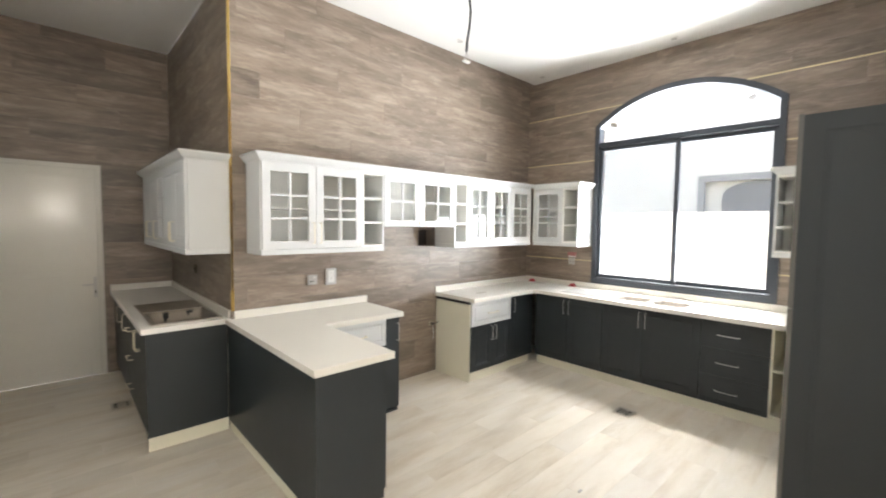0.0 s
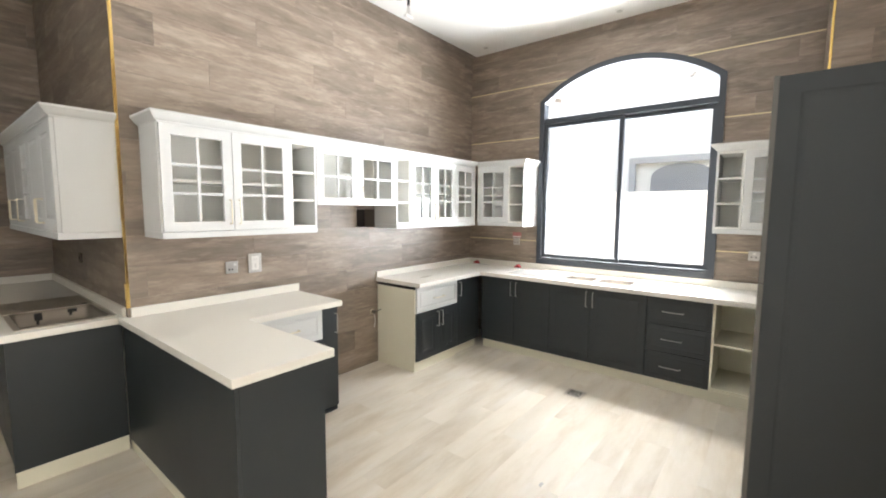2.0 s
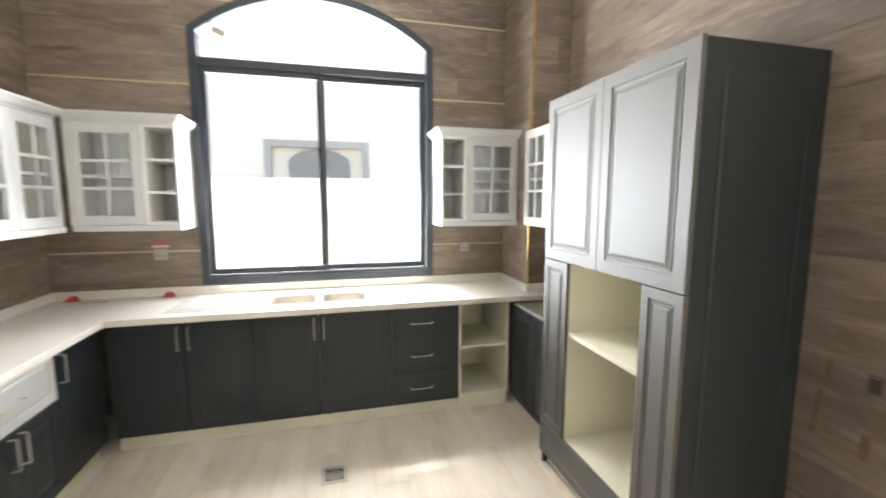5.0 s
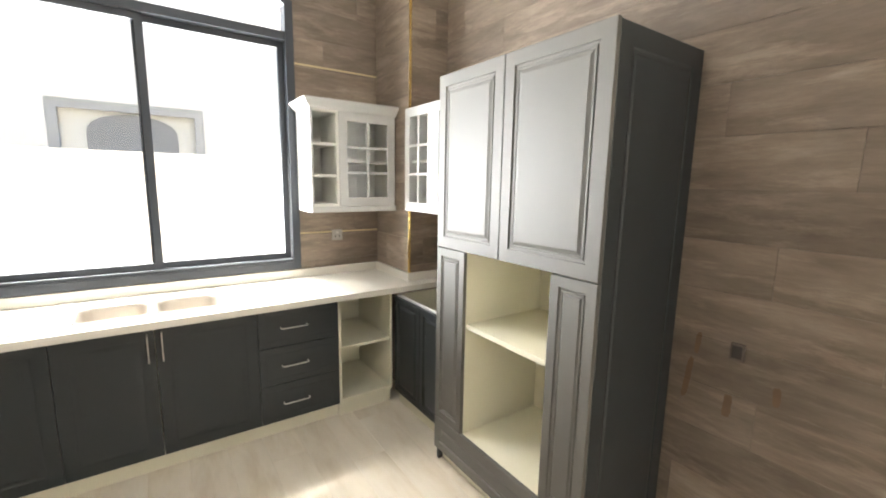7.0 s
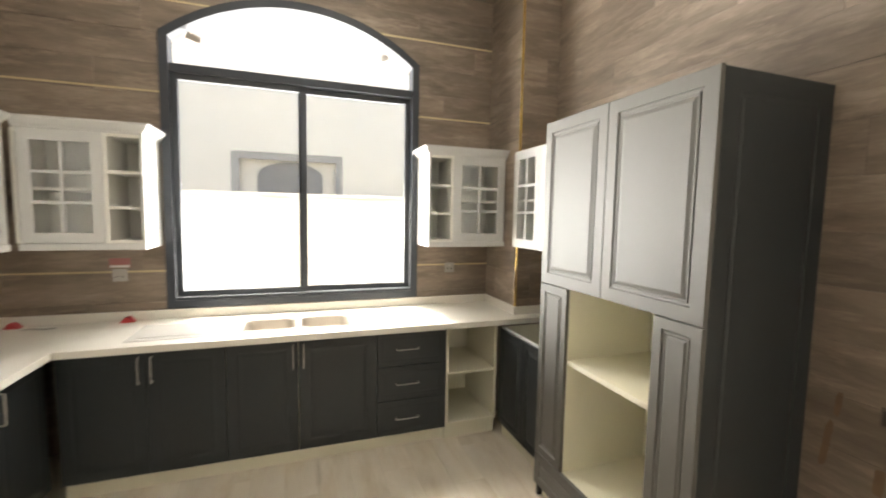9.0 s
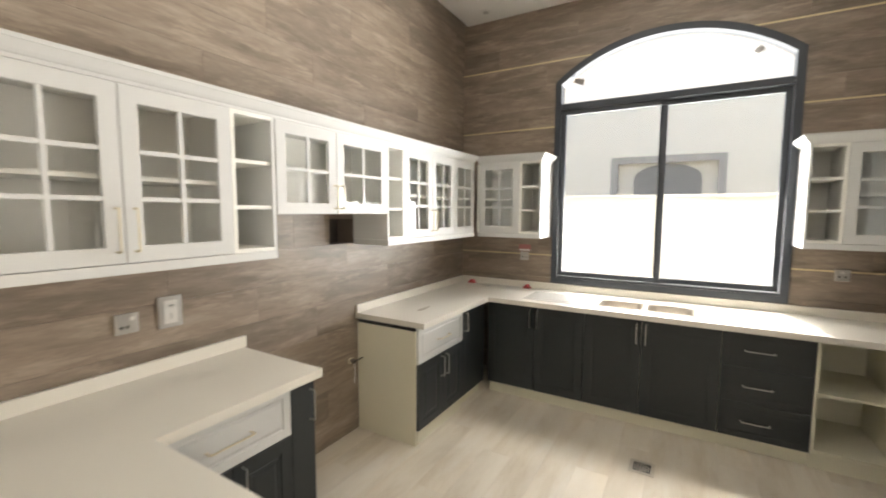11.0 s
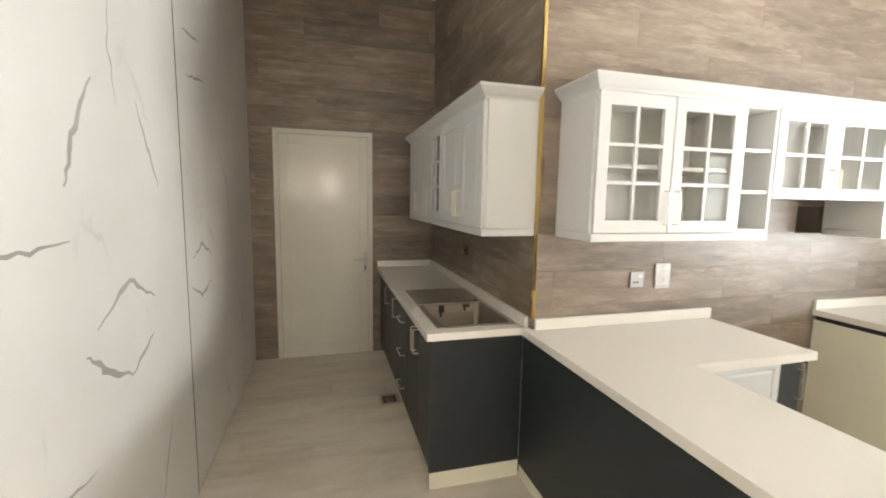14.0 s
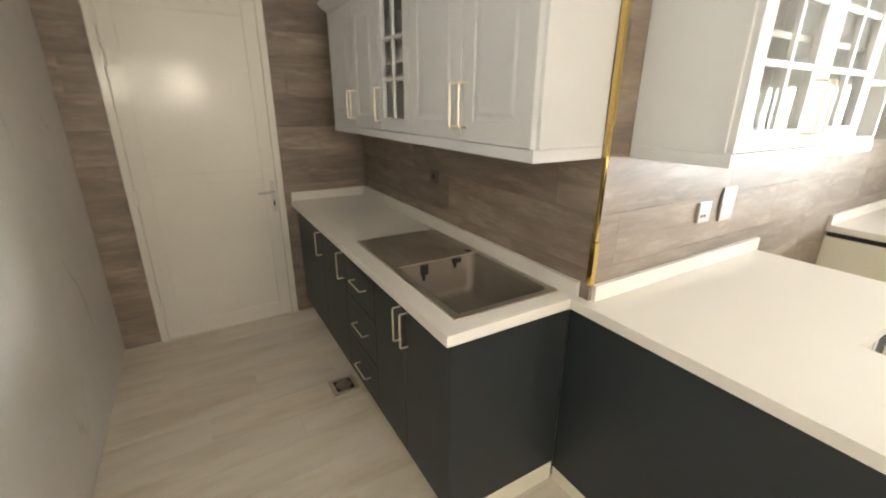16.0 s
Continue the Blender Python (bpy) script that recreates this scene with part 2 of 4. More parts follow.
def ring_frame(x0, x1, z0, z1, w, y0, y1, bottom=True):
    """A rectangular frame of width w in the x-z plane as one welded body; without its bottom bar it is open at the floor."""
    bm = bmesh.new()
    outer = [(x0, z0), (x1, z0), (x1, z1), (x0, z1)]
    inner = [(x0 + w, z0 + (w if bottom else 0)), (x1 - w, z0 + (w if bottom else 0)), (x1 - w, z1 - w), (x0 + w, z1 - w)]
    e = min(0.0025, w / 8)
    grow = lambda pts, d: [(x + (d if k in (0, 3) else -d), z + (d if k in (0, 1) else -d)) for k, (x, z) in enumerate(pts)]
    loops = [(outer, y1), (outer, y0 + e), (grow(outer, e), y0), (grow(inner, -e), y0), (inner, y0 + e), (inner, y1)]
    vs = [[bm.verts.new((x, y, z)) for x, z in pts] for pts, y in loops]
    spans = range(4) if bottom else (1, 2, 3)
    for a in range(6):
        b = (a + 1) % 6
        for k in spans:
            j = (k + 1) % 4
            bm.faces.new((vs[a][k], vs[a][j], vs[b][j], vs[b][k]))
    if not bottom:
        bm.faces.new([v[0] for v in vs])
        bm.faces.new([v[1] for v in vs])
    return bm


def panel_front(x0, x1, z0, z1, y, rings, thick=0.02):
    """A door or drawer front facing -y whose face steps through (inset, depth) rings; positive depth is inwards."""
    bm = bmesh.new()
    rows = [(0.0, thick), (0.0, 0.002), (0.002, 0.0)] + rings
    loops = []
    for inset, depth in rows:
        loops.append([bm.verts.new((x, y + depth, z)) for x, z in ((x0 + inset, z0 + inset), (x1 - inset, z0 + inset), (x1 - inset, z1 - inset), (x0 + inset, z1 - inset))])
    for a, b in zip(loops, loops[1:]):
        for k in range(4):
            bm.faces.new((a[k], a[(k + 1) % 4], b[(k + 1) % 4], b[k]))
    bm.faces.new(loops[-1])
    bm.faces.new(loops[0][::-1])
    return bm


RAISED = [(0.058, 0.0), (0.061, 0.006), (0.07, 0.007), (0.073, 0.003), (0.08, 0.003), (0.083, 0.006), (0.1, 0.001)]
SLIM = [(0.042, 0.0), (0.045, 0.006), (0.052, 0.007), (0.055, 0.003), (0.06, 0.003), (0.063, 0.006), (0.072, 0.001)]
FAINT = [(0.06, 0.0), (0.066, 0.0014), (0.074, 0.0015), (0.09, 0.0)]
FAINT_DRAWER = [(0.035, 0.0), (0.039, 0.001), (0.046, 0.001), (0.055, 0.0)]
DRAWER = [(0.04, 0.0), (0.043, 0.005), (0.05, 0.006), (0.062, 0.001)]


def handle(parent, x, z, length, y=0.0, upright=True, mat=None):
    """A square bow handle with two feet."""
    h, out = length / 2 - 0.005, 0.034
    at = (lambda u, v: (x, y - v, z + u)) if upright else (lambda u, v: (x + u, y - v, z))
    bm = tube(bmesh.new(), [at(-h, 0), at(-h, out - 0.004), at(-h + 0.004, out), at(h - 0.004, out), at(h, out - 0.004), at(h, 0)], 0.0036 if mat else 0.0039, 6)
    return part("handle", bm, mat or brass, parent, "slim silver bow handle" if mat else "slim champagne metal bow handle")


def front(parent, x0, x1, z0, z1, mat, rings=RAISED, at=None, upright=True, name="door", length=0.16, metal=None):
    g = 0.0015
    d = part(name, panel_front(x0 + g, x1 - g, z0 + g, z1 - g, -0.02, rings), mat, parent)
    if at:
        handle(d, at[0], at[1], length, -0.02, upright, metal)
    return d


def glazed_door(parent, x0, x1, z0, z1, at=None, rows=3, cols=2, length=0.17):
    """A white framed door with glazing bars and a pane behind them."""
    g, w, y0, y1 = 0.0015, 0.062, -0.02, 0.0
    a, b, c, d = x0 + g, x1 - g, z0 + g, z1 - g
    door = part("door", ring_frame(a, b, c, d, w, y0, y1), white, parent, "white framed glazed door")
    for k in range(1, cols):
        x = a + w + (b - a - 2 * w) * k / cols
        part("glazing_bar", boxes((x - 0.009, x + 0.009, y0 + 0.001, y1 - 0.006, c + w, d - w), bevel=0.002), white, door)
    for k in range(1, rows):
        z = c + w + (d - c - 2 * w) * k / rows
        part("glazing_bar", boxes((a + w, b - w, y0 + 0.003, y1 - 0.007, z - 0.009, z + 0.009), bevel=0.002), white, door)
    part("pane", boxes((a + w - 0.005, b - w + 0.005, y1 - 0.005, y1 - 0.001, c + w - 0.005, d - w + 0.005)), glass, door, "clear glass pane")
    if at:
        handle(door, at[0], at[1], length, y0)
    return door


def carcass(parent, x0, x1, depth, z0, z1, mat, shelves=(), left=None, right=None, back=True, top=True, y0=0.0):
    """Open-fronted box of boards: sides, floor, lid, back, shelves."""
    t = 0.018
    part("side_panel", boxes((x0, x0 + t, y0, depth, z0, z1), bevel=0.001), left or mat, parent)
    part("side_panel", boxes((x1 - t, x1, y0, depth, z0, z1), bevel=0.001), right or mat, parent)
    part("bottom_panel", boxes((x0 + t, x1 - t, y0 + 0.001, depth, z0, z0 + t)), mat, parent)
    if top:
        part("top_panel", boxes((x0 + t, x1 - t, y0 + 0.001, depth, z1 - t, z1)), mat, parent)
    if back:
        part("back_panel", boxes((x0 + t, x1 - t, depth - 0.008, depth, z0 + t, z1 - t)), mat, parent)
    for z in shelves:
        part("shelf", boxes((x0 + t, x1 - t, y0 + 0.012, depth - 0.008, z - 0.009, z + 0.009), bevel=0.001), mat, parent)


def crown(parent, x0, x1, z, depth, left=True, right=True, y0=-0.02):
    """A cornice with a swept face round the front and the free ends; z is its foot."""
    prof = [(0.0, 0.0), (0.004, 0.012), (0.012, 0.016), (0.022, 0.026), (0.04, 0.05), (0.044, 0.052), (0.044, 0.066), (0.0, 0.068)]
    bm = bmesh.new()
    cols = []
    for out, up in prof:
        l, r, f = x0 - (out if left else 0), x1 + (out if right else 0), y0 - out
        cols.append([bm.verts.new(p) for p in ((l, depth, z + up), (l, f, z + up), (r, f, z + up), (r, depth, z + up))])
    for a, b in zip(cols, cols[1:]):
        for k in range(3):
            bm.faces.new((a[k], a[k + 1], b[k + 1], b[k]))
    for k in (0, -1):
        bm.faces.new(cols[k])
    bm.faces.new([c[0] for c in cols][::-1])
    bm.faces.new([c[3] for c in cols])
    return part("cornice", bm, white, parent, "moulded white cornice")


def grid_slab(xs, ys, filled, z0, z1):
    """One slab over the filled cells of a grid, with its edges, so that holes go through it."""
    bm = bmesh.new()
    cache = {}

    def v(i, j, z):
        if (i, j, z) not in cache:
            cache[i, j, z] = bm.verts.new((xs[i], ys[j], z))
        return cache[i, j, z]

    n, m = len(xs) - 1, len(ys) - 1

    def has(i, j):
        return 0 <= i < n and 0 <= j < m and filled(i, j)

    for i in range(n):
        for j in range(m):
            if not has(i, j):
                continue
            bm.faces.new((v(i, j, z1), v(i + 1, j, z1), v(i + 1, j + 1, z1), v(i, j + 1, z1)))
            bm.faces.new((v(i, j, z0), v(i, j + 1, z0), v(i + 1, j + 1, z0), v(i + 1, j, z0)))
            for di, dj, a, b in ((-1, 0, (i, j), (i, j + 1)), (1, 0, (i + 1, j), (i + 1, j + 1)), (0, -1, (i, j), (i + 1, j)), (0, 1, (i, j + 1), (i + 1, j + 1))):
                if not has(i + di, j + dj):
                    bm.faces.new((v(*a, z0), v(*b, z0), v(*b, z1), v(*a, z1)))
    edges = [e for e in bm.edges if len(e.link_faces) == 2 and e.calc_face_angle(0) > 1.0 and e.verts[0].co.z == e.verts[1].co.z == z1]
    bmesh.ops.bevel(bm, geom=edges, offset=0.003, segments=2, affect="EDGES")
    return bm


def round_rect(x0, x1, y0, y1, r, n=5):
    pts = []
    for cx, cy, a0 in ((x1 - r, y1 - r, 0), (x0 + r, y1 - r, 90), (x0 + r, y0 + r, 180), (x1 - r, y0 + r, 270)):
        for k in range(n + 1):
            a = radians(a0 + 90 * k / n)
            pts.append((cx + r * math.cos(a), cy + r * math.sin(a)))
    return pts


def bowl_mesh(x0, x1, y0, y1, z, depth, lip, r):
    """A sink bowl: rim, rounded lip, walls with draft, floor. The rim stands 4 mm over z."""
    bm = bmesh.new()
    loops = []
    for inset, dz, rr in ((-lip, 0.0, r + lip), (-lip, 0.004, r + lip), (-0.004, 0.004, r), (0.0, 0.001, r), (0.006, -0.02, r), (0.014, -depth + 0.03, r), (0.022, -depth + 0.008, r), (0.045, -depth, r * 0.8)):
        loops.append([bm.verts.new((x, y, z + dz)) for x, y in round_rect(x0 + inset, x1 - inset, y0 + inset, y1 - inset, rr)])
    for a, b in zip(loops, loops[1:]):
        for k in range(len(a)):
            bm.faces.new((a[k], a[(k + 1) % len(a)], b[(k + 1) % len(a)], b[k]))
    bm.faces.new(loops[-1])
    return bm


def disc(x, y, z, r, h, n=20):
    bm = bmesh.new()
    bmesh.ops.create_cone(bm, cap_ends=True, segments=n, radius1=r, radius2=r * 0.94, depth=h, matrix=Matrix.Translation((x, y, z)))
    return bm


# ---- the shell ----
XW, YN, YS, XC, YD, XM, ZC = 5.06, 3.785, 0.03, 1.22, 6.06, -0.545, 3.565
TH, SKIN = 0.2, 0.008
HALL, HX, HE = HALL_Y, 1.95, HALL_X
PX, PY = 4.52, 0.345
Y0, Y1, SPRING, APEX, SILL = 0.993, 2.808, 2.86, 3.19, 0.969
YM, HALF = (Y0 + Y1) / 2, (Y1 - Y0) / 2
RAD = (HALF ** 2 + (APEX - SPRING) ** 2) / (2 * (APEX - SPRING))


def arch_z(y, shrink=0.0):
    r, c = RAD - shrink, APEX - RAD
    return c + math.sqrt(max(r * r - (y - YM) ** 2, 0.0))


structure("floor", boxes((XM - 0.2, XW + 0.2, HALL - 0.2, YD + 0.2, -0.2, -0.008)), floor_grout, "pale beige wood-look tiled kitchen floor", "floor")
SLOT, TOP = 3.63, 3.605
structure("ceiling", boxes((XM - 0.2, XW + 0.2, HALL - 0.2, SLOT, ZC, ZC + 0.25), (XM - 0.2, XC, SLOT, YD + 0.2, ZC, ZC + 0.25), (XC, XW + 0.2, SLOT, YN + 0.2, TOP, ZC + 0.25)), paint, "smooth white painted ceiling with small spotlights", "ceiling")
wall_north = structure("wall_north", boxes((XC + SKIN, 3.10, YN + SKIN, YN + TH, -0.008, TOP), (3.36, XW + TH, YN + SKIN, YN + TH, -0.008, TOP), (3.10, 3.36, YN + SKIN, YN + TH, -0.008, 1.42), (3.10, 3.36, YN + SKIN, YN + TH, 1.6, TOP)), grout, "brown wood-look tiled wall behind the cabinets", "wall")
wall_alcove = structure("wall_alcove", boxes((XC + SKIN, XC + TH, YN + TH, YD + TH, -0.008, ZC)), grout, "dim brown wood-look tiled wall beside the sink counter", "wall")
wall_door = structure("wall_door", boxes((XM - 0.2, -0.335, YD + SKIN, YD + TH, -0.008, ZC), (0.59, XC + SKIN, YD + SKIN, YD + TH, -0.008, ZC), (-0.335, 0.59, YD + SKIN, YD + TH, 2.24, ZC)), grout, "brown wood-look tiled wall round the white door", "wall")
wall_south = structure("wall_south", boxes((HX, XW + TH, YS - TH, YS - SKIN, -0.008, ZC)), grout, "brown wood-look tiled wall behind the tall cabinet", "wall")
pilaster = structure("pilaster", boxes((PX + SKIN, XW + TH, YS - SKIN, PY - SKIN, -0.008, ZC)), grout, "brown wood-look tiled pilaster with a gold corner trim", "pilaster")
wall_marble = structure("wall_marble", boxes((XM - 0.2, XM - 0.012, HALL, YD + SKIN, -0.008, ZC)), plaster, "white grey-veined polished marble slab wall", "wall")
# unseen hall wall; its opening is added for the side fill lamp
wall_hall = structure("wall_hall", boxes((HE, HE + 0.2, HALL - 0.2, -3.45, -0.008, ZC), (HE, HE + 0.2, -1.15, YS - TH, -0.008, ZC), (HE, HE + 0.2, -3.45, -1.15, -0.008, 0.35), (HE, HE + 0.2, -3.45, -1.15, 2.65, ZC)), plaster, "plain pale plastered hall wall", "wall")
structure("wall_hall_end", boxes((XM - 0.2, -0.06, HALL - 0.2, HALL, -0.008, ZC), (0.46, HE, HALL - 0.2, HALL, -0.008, ZC), (-0.06, 0.46, HALL - 0.2, HALL, -0.008, 1.7), (-0.06, 0.46, HALL - 0.2, HALL, 2.3, ZC)), plaster, "plain pale plastered wall with the hall window", "wall")


def wall_with_arch():
    """The window wall: a plate with the arched opening through it."""
    bm = bmesh.new()
    n = 24
    cut = 0.03
    a, b = Y0 + cut, Y1 - cut
    inner = [(b, SILL + cut)] + [(a, SILL + cut)] + [(a + (b - a) * k / n, arch_z(a + (b - a) * k / n, cut)) for k in range(n + 1)]
    lo, hi = -0.2, YN + TH
    outer = [(hi, -0.008), (lo, -0.008)] + [(lo + (hi - lo) * k / n, ZC) for k in range(n + 1)]
    rings = []
    for x in (XW + SKIN, XW + TH):
        rings.append(([bm.verts.new((x, y, z)) for y, z in inner], [bm.verts.new((x, y, z)) for y, z in outer]))
    m = len(inner)
    for k in range(m):
        j = (k + 1) % m
        for ins, outs in rings:
            bm.faces.new((ins[k], ins[j], outs[j], outs[k]))
        bm.faces.new((rings[0][0][k], rings[0][0][j], rings[1][0][j], rings[1][0][k]))
        bm.faces.new((rings[0][1][k], rings[0][1][j], rings[1][1][j], rings[1][1][k]))
    return bm


wall_east = structure("wall_east", wall_with_arch(), grout, "brown wood-look tiled wall round the arched window", "wall")


# ---- the arched window ----
def arch_frame(outer_cut, inner_cut, x0, x1, y0, y1, z_foot, n=28):
    """A closed frame that follows the opening: foot, two jambs and the arch, with a rectangular section."""
    bm = bmesh.new()

    def loop(cut, foot):
        a, b = y0 + cut, y1 - cut
        return [(b, foot), (a, foot)] + [(a + (b - a) * k / n, arch_z(a + (b - a) * k / n, cut)) for k in range(n + 1)]

    out, ins = loop(outer_cut, z_foot + outer_cut), loop(inner_cut, z_foot + inner_cut)
    vs = [[bm.verts.new((x, y, z)) for y, z in ring] for x, ring in ((x0, out), (x0, ins), (x1, ins), (x1, out))]
    m = len(out)
    for k in range(m):
        j = (k + 1) % m
        for a, b in ((0, 1), (1, 2), (2, 3), (3, 0)):
            bm.faces.new((vs[a][k], vs[a][j], vs[b][j], vs[b][k]))
    return bm


window = tagged(new("window_1"), "arched dark aluminium window with two sliding panes", "window", kind="structure")
window.matrix_world = pose(0, 0, 0)
part("window_frame", arch_frame(0.0, 0.055, XW - 0.018, XW + 0.1, Y0, Y1, SILL), frame_metal, window)
TZ0, TZ1 = 2.602, 2.66
part("transom", boxes((XW - 0.008, XW + 0.1, Y0 + 0.055, Y1 - 0.055, TZ0, TZ1), bevel=0.004), frame_metal, window)
part("window_sill", boxes((XW - 0.012, XW + 0.1, Y0 + 0.055, Y1 - 0.055, SILL + 0.055, SILL + 0.075), bevel=0.003), frame_metal, window)
MID = 1.896


def sash_mesh(a, b, z0, z1, w, x):
    bm = ring_frame(a, b, z0, z1, w, 0.0, 0.028)
    bmesh.ops.transform(bm, matrix=Matrix.Translation((x + 0.028, 0, 0)) @ pose(0, 0, 0, 0, 0, 90), verts=bm.verts)
    return bm


for a, b, x in ((Y0 + 0.057, MID + 0.028, XW + 0.045), (MID - 0.03, Y1 - 0.057, XW + 0.012)):
    z0, z1, w = SILL + 0.077, TZ0 - 0.002, 0.042
    sash = part("sash", sash_mesh(a, b, z0, z1, w, x), frame_metal, window)
    pane = part("pane", boxes((x + 0.011, x + 0.016, a + w - 0.004, b - w + 0.004, z0 + w - 0.004, z1 - w + 0.004)), window_glass, sash)
    pane.visible_shadow = False
bm = bmesh.new()
ring = [(Y1 - 0.05, TZ1 - 0.004), (Y0 + 0.05, TZ1 - 0.004)] + [(Y0 + 0.05 + (Y1 - Y0 - 0.1) * k / 24, arch_z(Y0 + 0.05 + (Y1 - Y0 - 0.1) * k / 24, 0.05)) for k in range(25)]
bm.faces.new([bm.verts.new((XW + 0.05, y, z)) for y, z in ring])
top_pane = part("pane", bm, window_glass, window)
top_pane.visible_shadow = False

label = part("paper_label", boxes((XW + 0.044, XW + 0.0475, -0.045, 0.045, -0.022, 0.022)), plain("beige paper label", (0.42, 0.37, 0.31), 0.7), window, "beige paper label left on the glass")
label.matrix_world = Matrix.Translation((0, 2.61, 2.86)) @ Matrix.Rotation(radians(20), 4, "X")
corner_label = part("film_scrap", boxes((XW + 0.044, XW + 0.047, -0.03, 0.03, -0.02, 0.02)), plain("clear film scrap", (0.72, 0.7, 0.66), 0.5), window, "scrap of pale protective film on the glass")
corner_label.matrix_world = Matrix.Translation((0, 1.27, 2.9)) @ Matrix.Rotation(radians(-35), 4, "X")

# ---- the white door ----
door = tagged(new("door_1"), "closed glossy cream enamelled metal door with two panels", "door", kind="structure")
door.matrix_world = pose(0, YD, 0)
DX0, DX1 = -0.335, 0.59
part("door_frame", ring_frame(DX0, DX1, 0.0, 2.24, 0.045, -0.022, 0.1, bottom=False), door_paint, door)
leaf = part("door_leaf", boxes((DX0 + 0.0452, DX1 - 0.0452, -0.004, 0.04, 0.004, 2.1948)), door_paint, door)
for z0, z1 in ((0.014, 0.12), (1.075, 1.145), (2.1, 2.192)):
    part("rail", boxes((DX0 + 0.132, DX1 - 0.132, -0.012, -0.0045, z0, z1), bevel=0.003), door_paint, leaf)
for a in (DX0 + 0.048, DX1 - 0.13):
    part("stile", boxes((a, a + 0.082, -0.012, -0.0045, 0.014, 2.192), bevel=0.003), door_paint, leaf)
for z in (0.25, 1.02, 1.82, 2.03):
    part("hinge", boxes((DX0 + 0.035, DX0 + 0.058, -0.034, -0.0225, z - 0.05, z + 0.05), bevel=0.004), door_paint, door)
grip = part("door_handle", boxes((0.5, 0.53, -0.02, -0.0125, 0.84, 1.06), bevel=0.004), chrome, leaf, "worn metal lever handle on a plate")
part("lever", tube(bmesh.new(), [(0.515, -0.02, 0.985), (0.515, -0.055, 0.985), (0.505, -0.062, 0.985), (0.41, -0.062, 0.985)], 0.008), chrome, door)
part("keyhole", boxes((0.51, 0.52, -0.0225, -0.0205, 0.88, 0.92)), seal, leaf)

# ---- hall window behind the walk ----
hall_window = tagged(new("window_2"), "plain bright hall window", "window", kind="structure")
hall_window.matrix_world = pose(0, HALL, 0)
part("window_frame", ring_frame(-0.06, 0.46, 1.7, 2.3, 0.03, -0.1, 0.0), frame_metal, hall_window)

# ---- outside ----
structure("ground", boxes((-60, XM - 0.2, -60, 60, -0.5, -0.25), (XW + TH, 60, -60, 60, -0.5, -0.25), (XM - 0.2, XW + TH, -60, HALL - 0.2, -0.5, -0.25), (XM - 0.2, XW + TH, YD + 0.2, 60, -0.5, -0.25)), sand, "dusty pale paved ground outside", "ground")
fence = thing("boundary_wall", pose(7.2, 0, -0.25), "white rendered boundary wall beyond the window", "wall")
part("wall_body", boxes((0, 0.2, -12, 14, 0, 2.1), bevel=0.01), render_wall, fence)
part("coping", boxes((-0.03, 0.23, -12, 14, 2.1, 2.14), bevel=0.01), render_wall, fence)
house = thing("neighbour_house", pose(9.6, 0, -0.25), "pale rendered neighbouring house with an arched window", "house")
part("wall", boxes((0, 0.3, -9, 1.15, 0, 5.2), (0, 0.3, 3.0, 13, 0, 5.2), (0, 0.3, 1.15, 3.0, 2.93, 5.2), (0, 0.3, 1.15, 3.0, 0, 1.2)), render_wall, house)
part("parapet", boxes((-0.05, 0.35, -9, 13, 5.2, 5.35)), render_wall, house)
# unseen dark block filling the house behind its front wall
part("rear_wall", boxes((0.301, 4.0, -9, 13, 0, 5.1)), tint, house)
bm = ring_frame(1.15, 3.0, 1.2, 2.93, 0.12, 0.0, 0.08)
bmesh.ops.transform(bm, matrix=Matrix.Translation((0.1, 0, 0)) @ pose(0, 0, 0, 0, 0, 90), verts=bm.verts)
neighbour_window = part("window", bm, plain("pale grey frame", (0.42, 0.41, 0.39), 0.6), house)
bm = bmesh.new()
arch = [(1.5, 1.25), (2.6, 1.25)] + [(2.05 + 0.55 * math.cos(math.pi * k / 16), 2.52 + 0.27 * math.sin(math.pi * k / 16)) for k in range(17)]
sides = [[bm.verts.new((x, yy, zz)) for yy, zz in arch] for x in (0.12, 0.16)]
for k in range(len(arch)):
    n = (k + 1) % len(arch)
    bm.faces.new((sides[0][k], sides[0][n], sides[1][n], sides[1][k]))
bm.faces.new(sides[0])
bm.faces.new(sides[1])
# pane grey is raised to carry the veiling glare over this window
part("pane", bm, plain("glare-paled glazing", (0.26, 0.26, 0.26), 0.3), neighbour_window)
part("reveal", boxes((0.17, 0.2, 1.1, 3.05, 1.15, 3.0)), render_wall, neighbour_window)


# ---- worktops ----
def cell(xs, ys, rects, holes=()):
    def filled(i, j):
        x, y = (xs[i] + xs[i + 1]) / 2, (ys[j] + ys[j + 1]) / 2
        return any(a < x < b and c < y < d for a, b, c, d in rects) and not any(a < x < b and c < y < d for a, b, c, d in holes)
    return filled


def worktop(name, rects, holes, label, splashes):
    xs = sorted({v for r in rects + holes for v in r[:2]})
    ys = sorted({v for r in rects + holes for v in r[2:]})
    top = thing(name, pose(0, 0, 0), label, "worktop")
    part("slab", grid_slab(xs, ys, cell(xs, ys, rects, holes), 0.86, 0.9), quartz, top)
    for s in splashes:
        part("upstand", boxes((*s, 0.9005, 0.962), bevel=0.002), quartz, top)
    return top


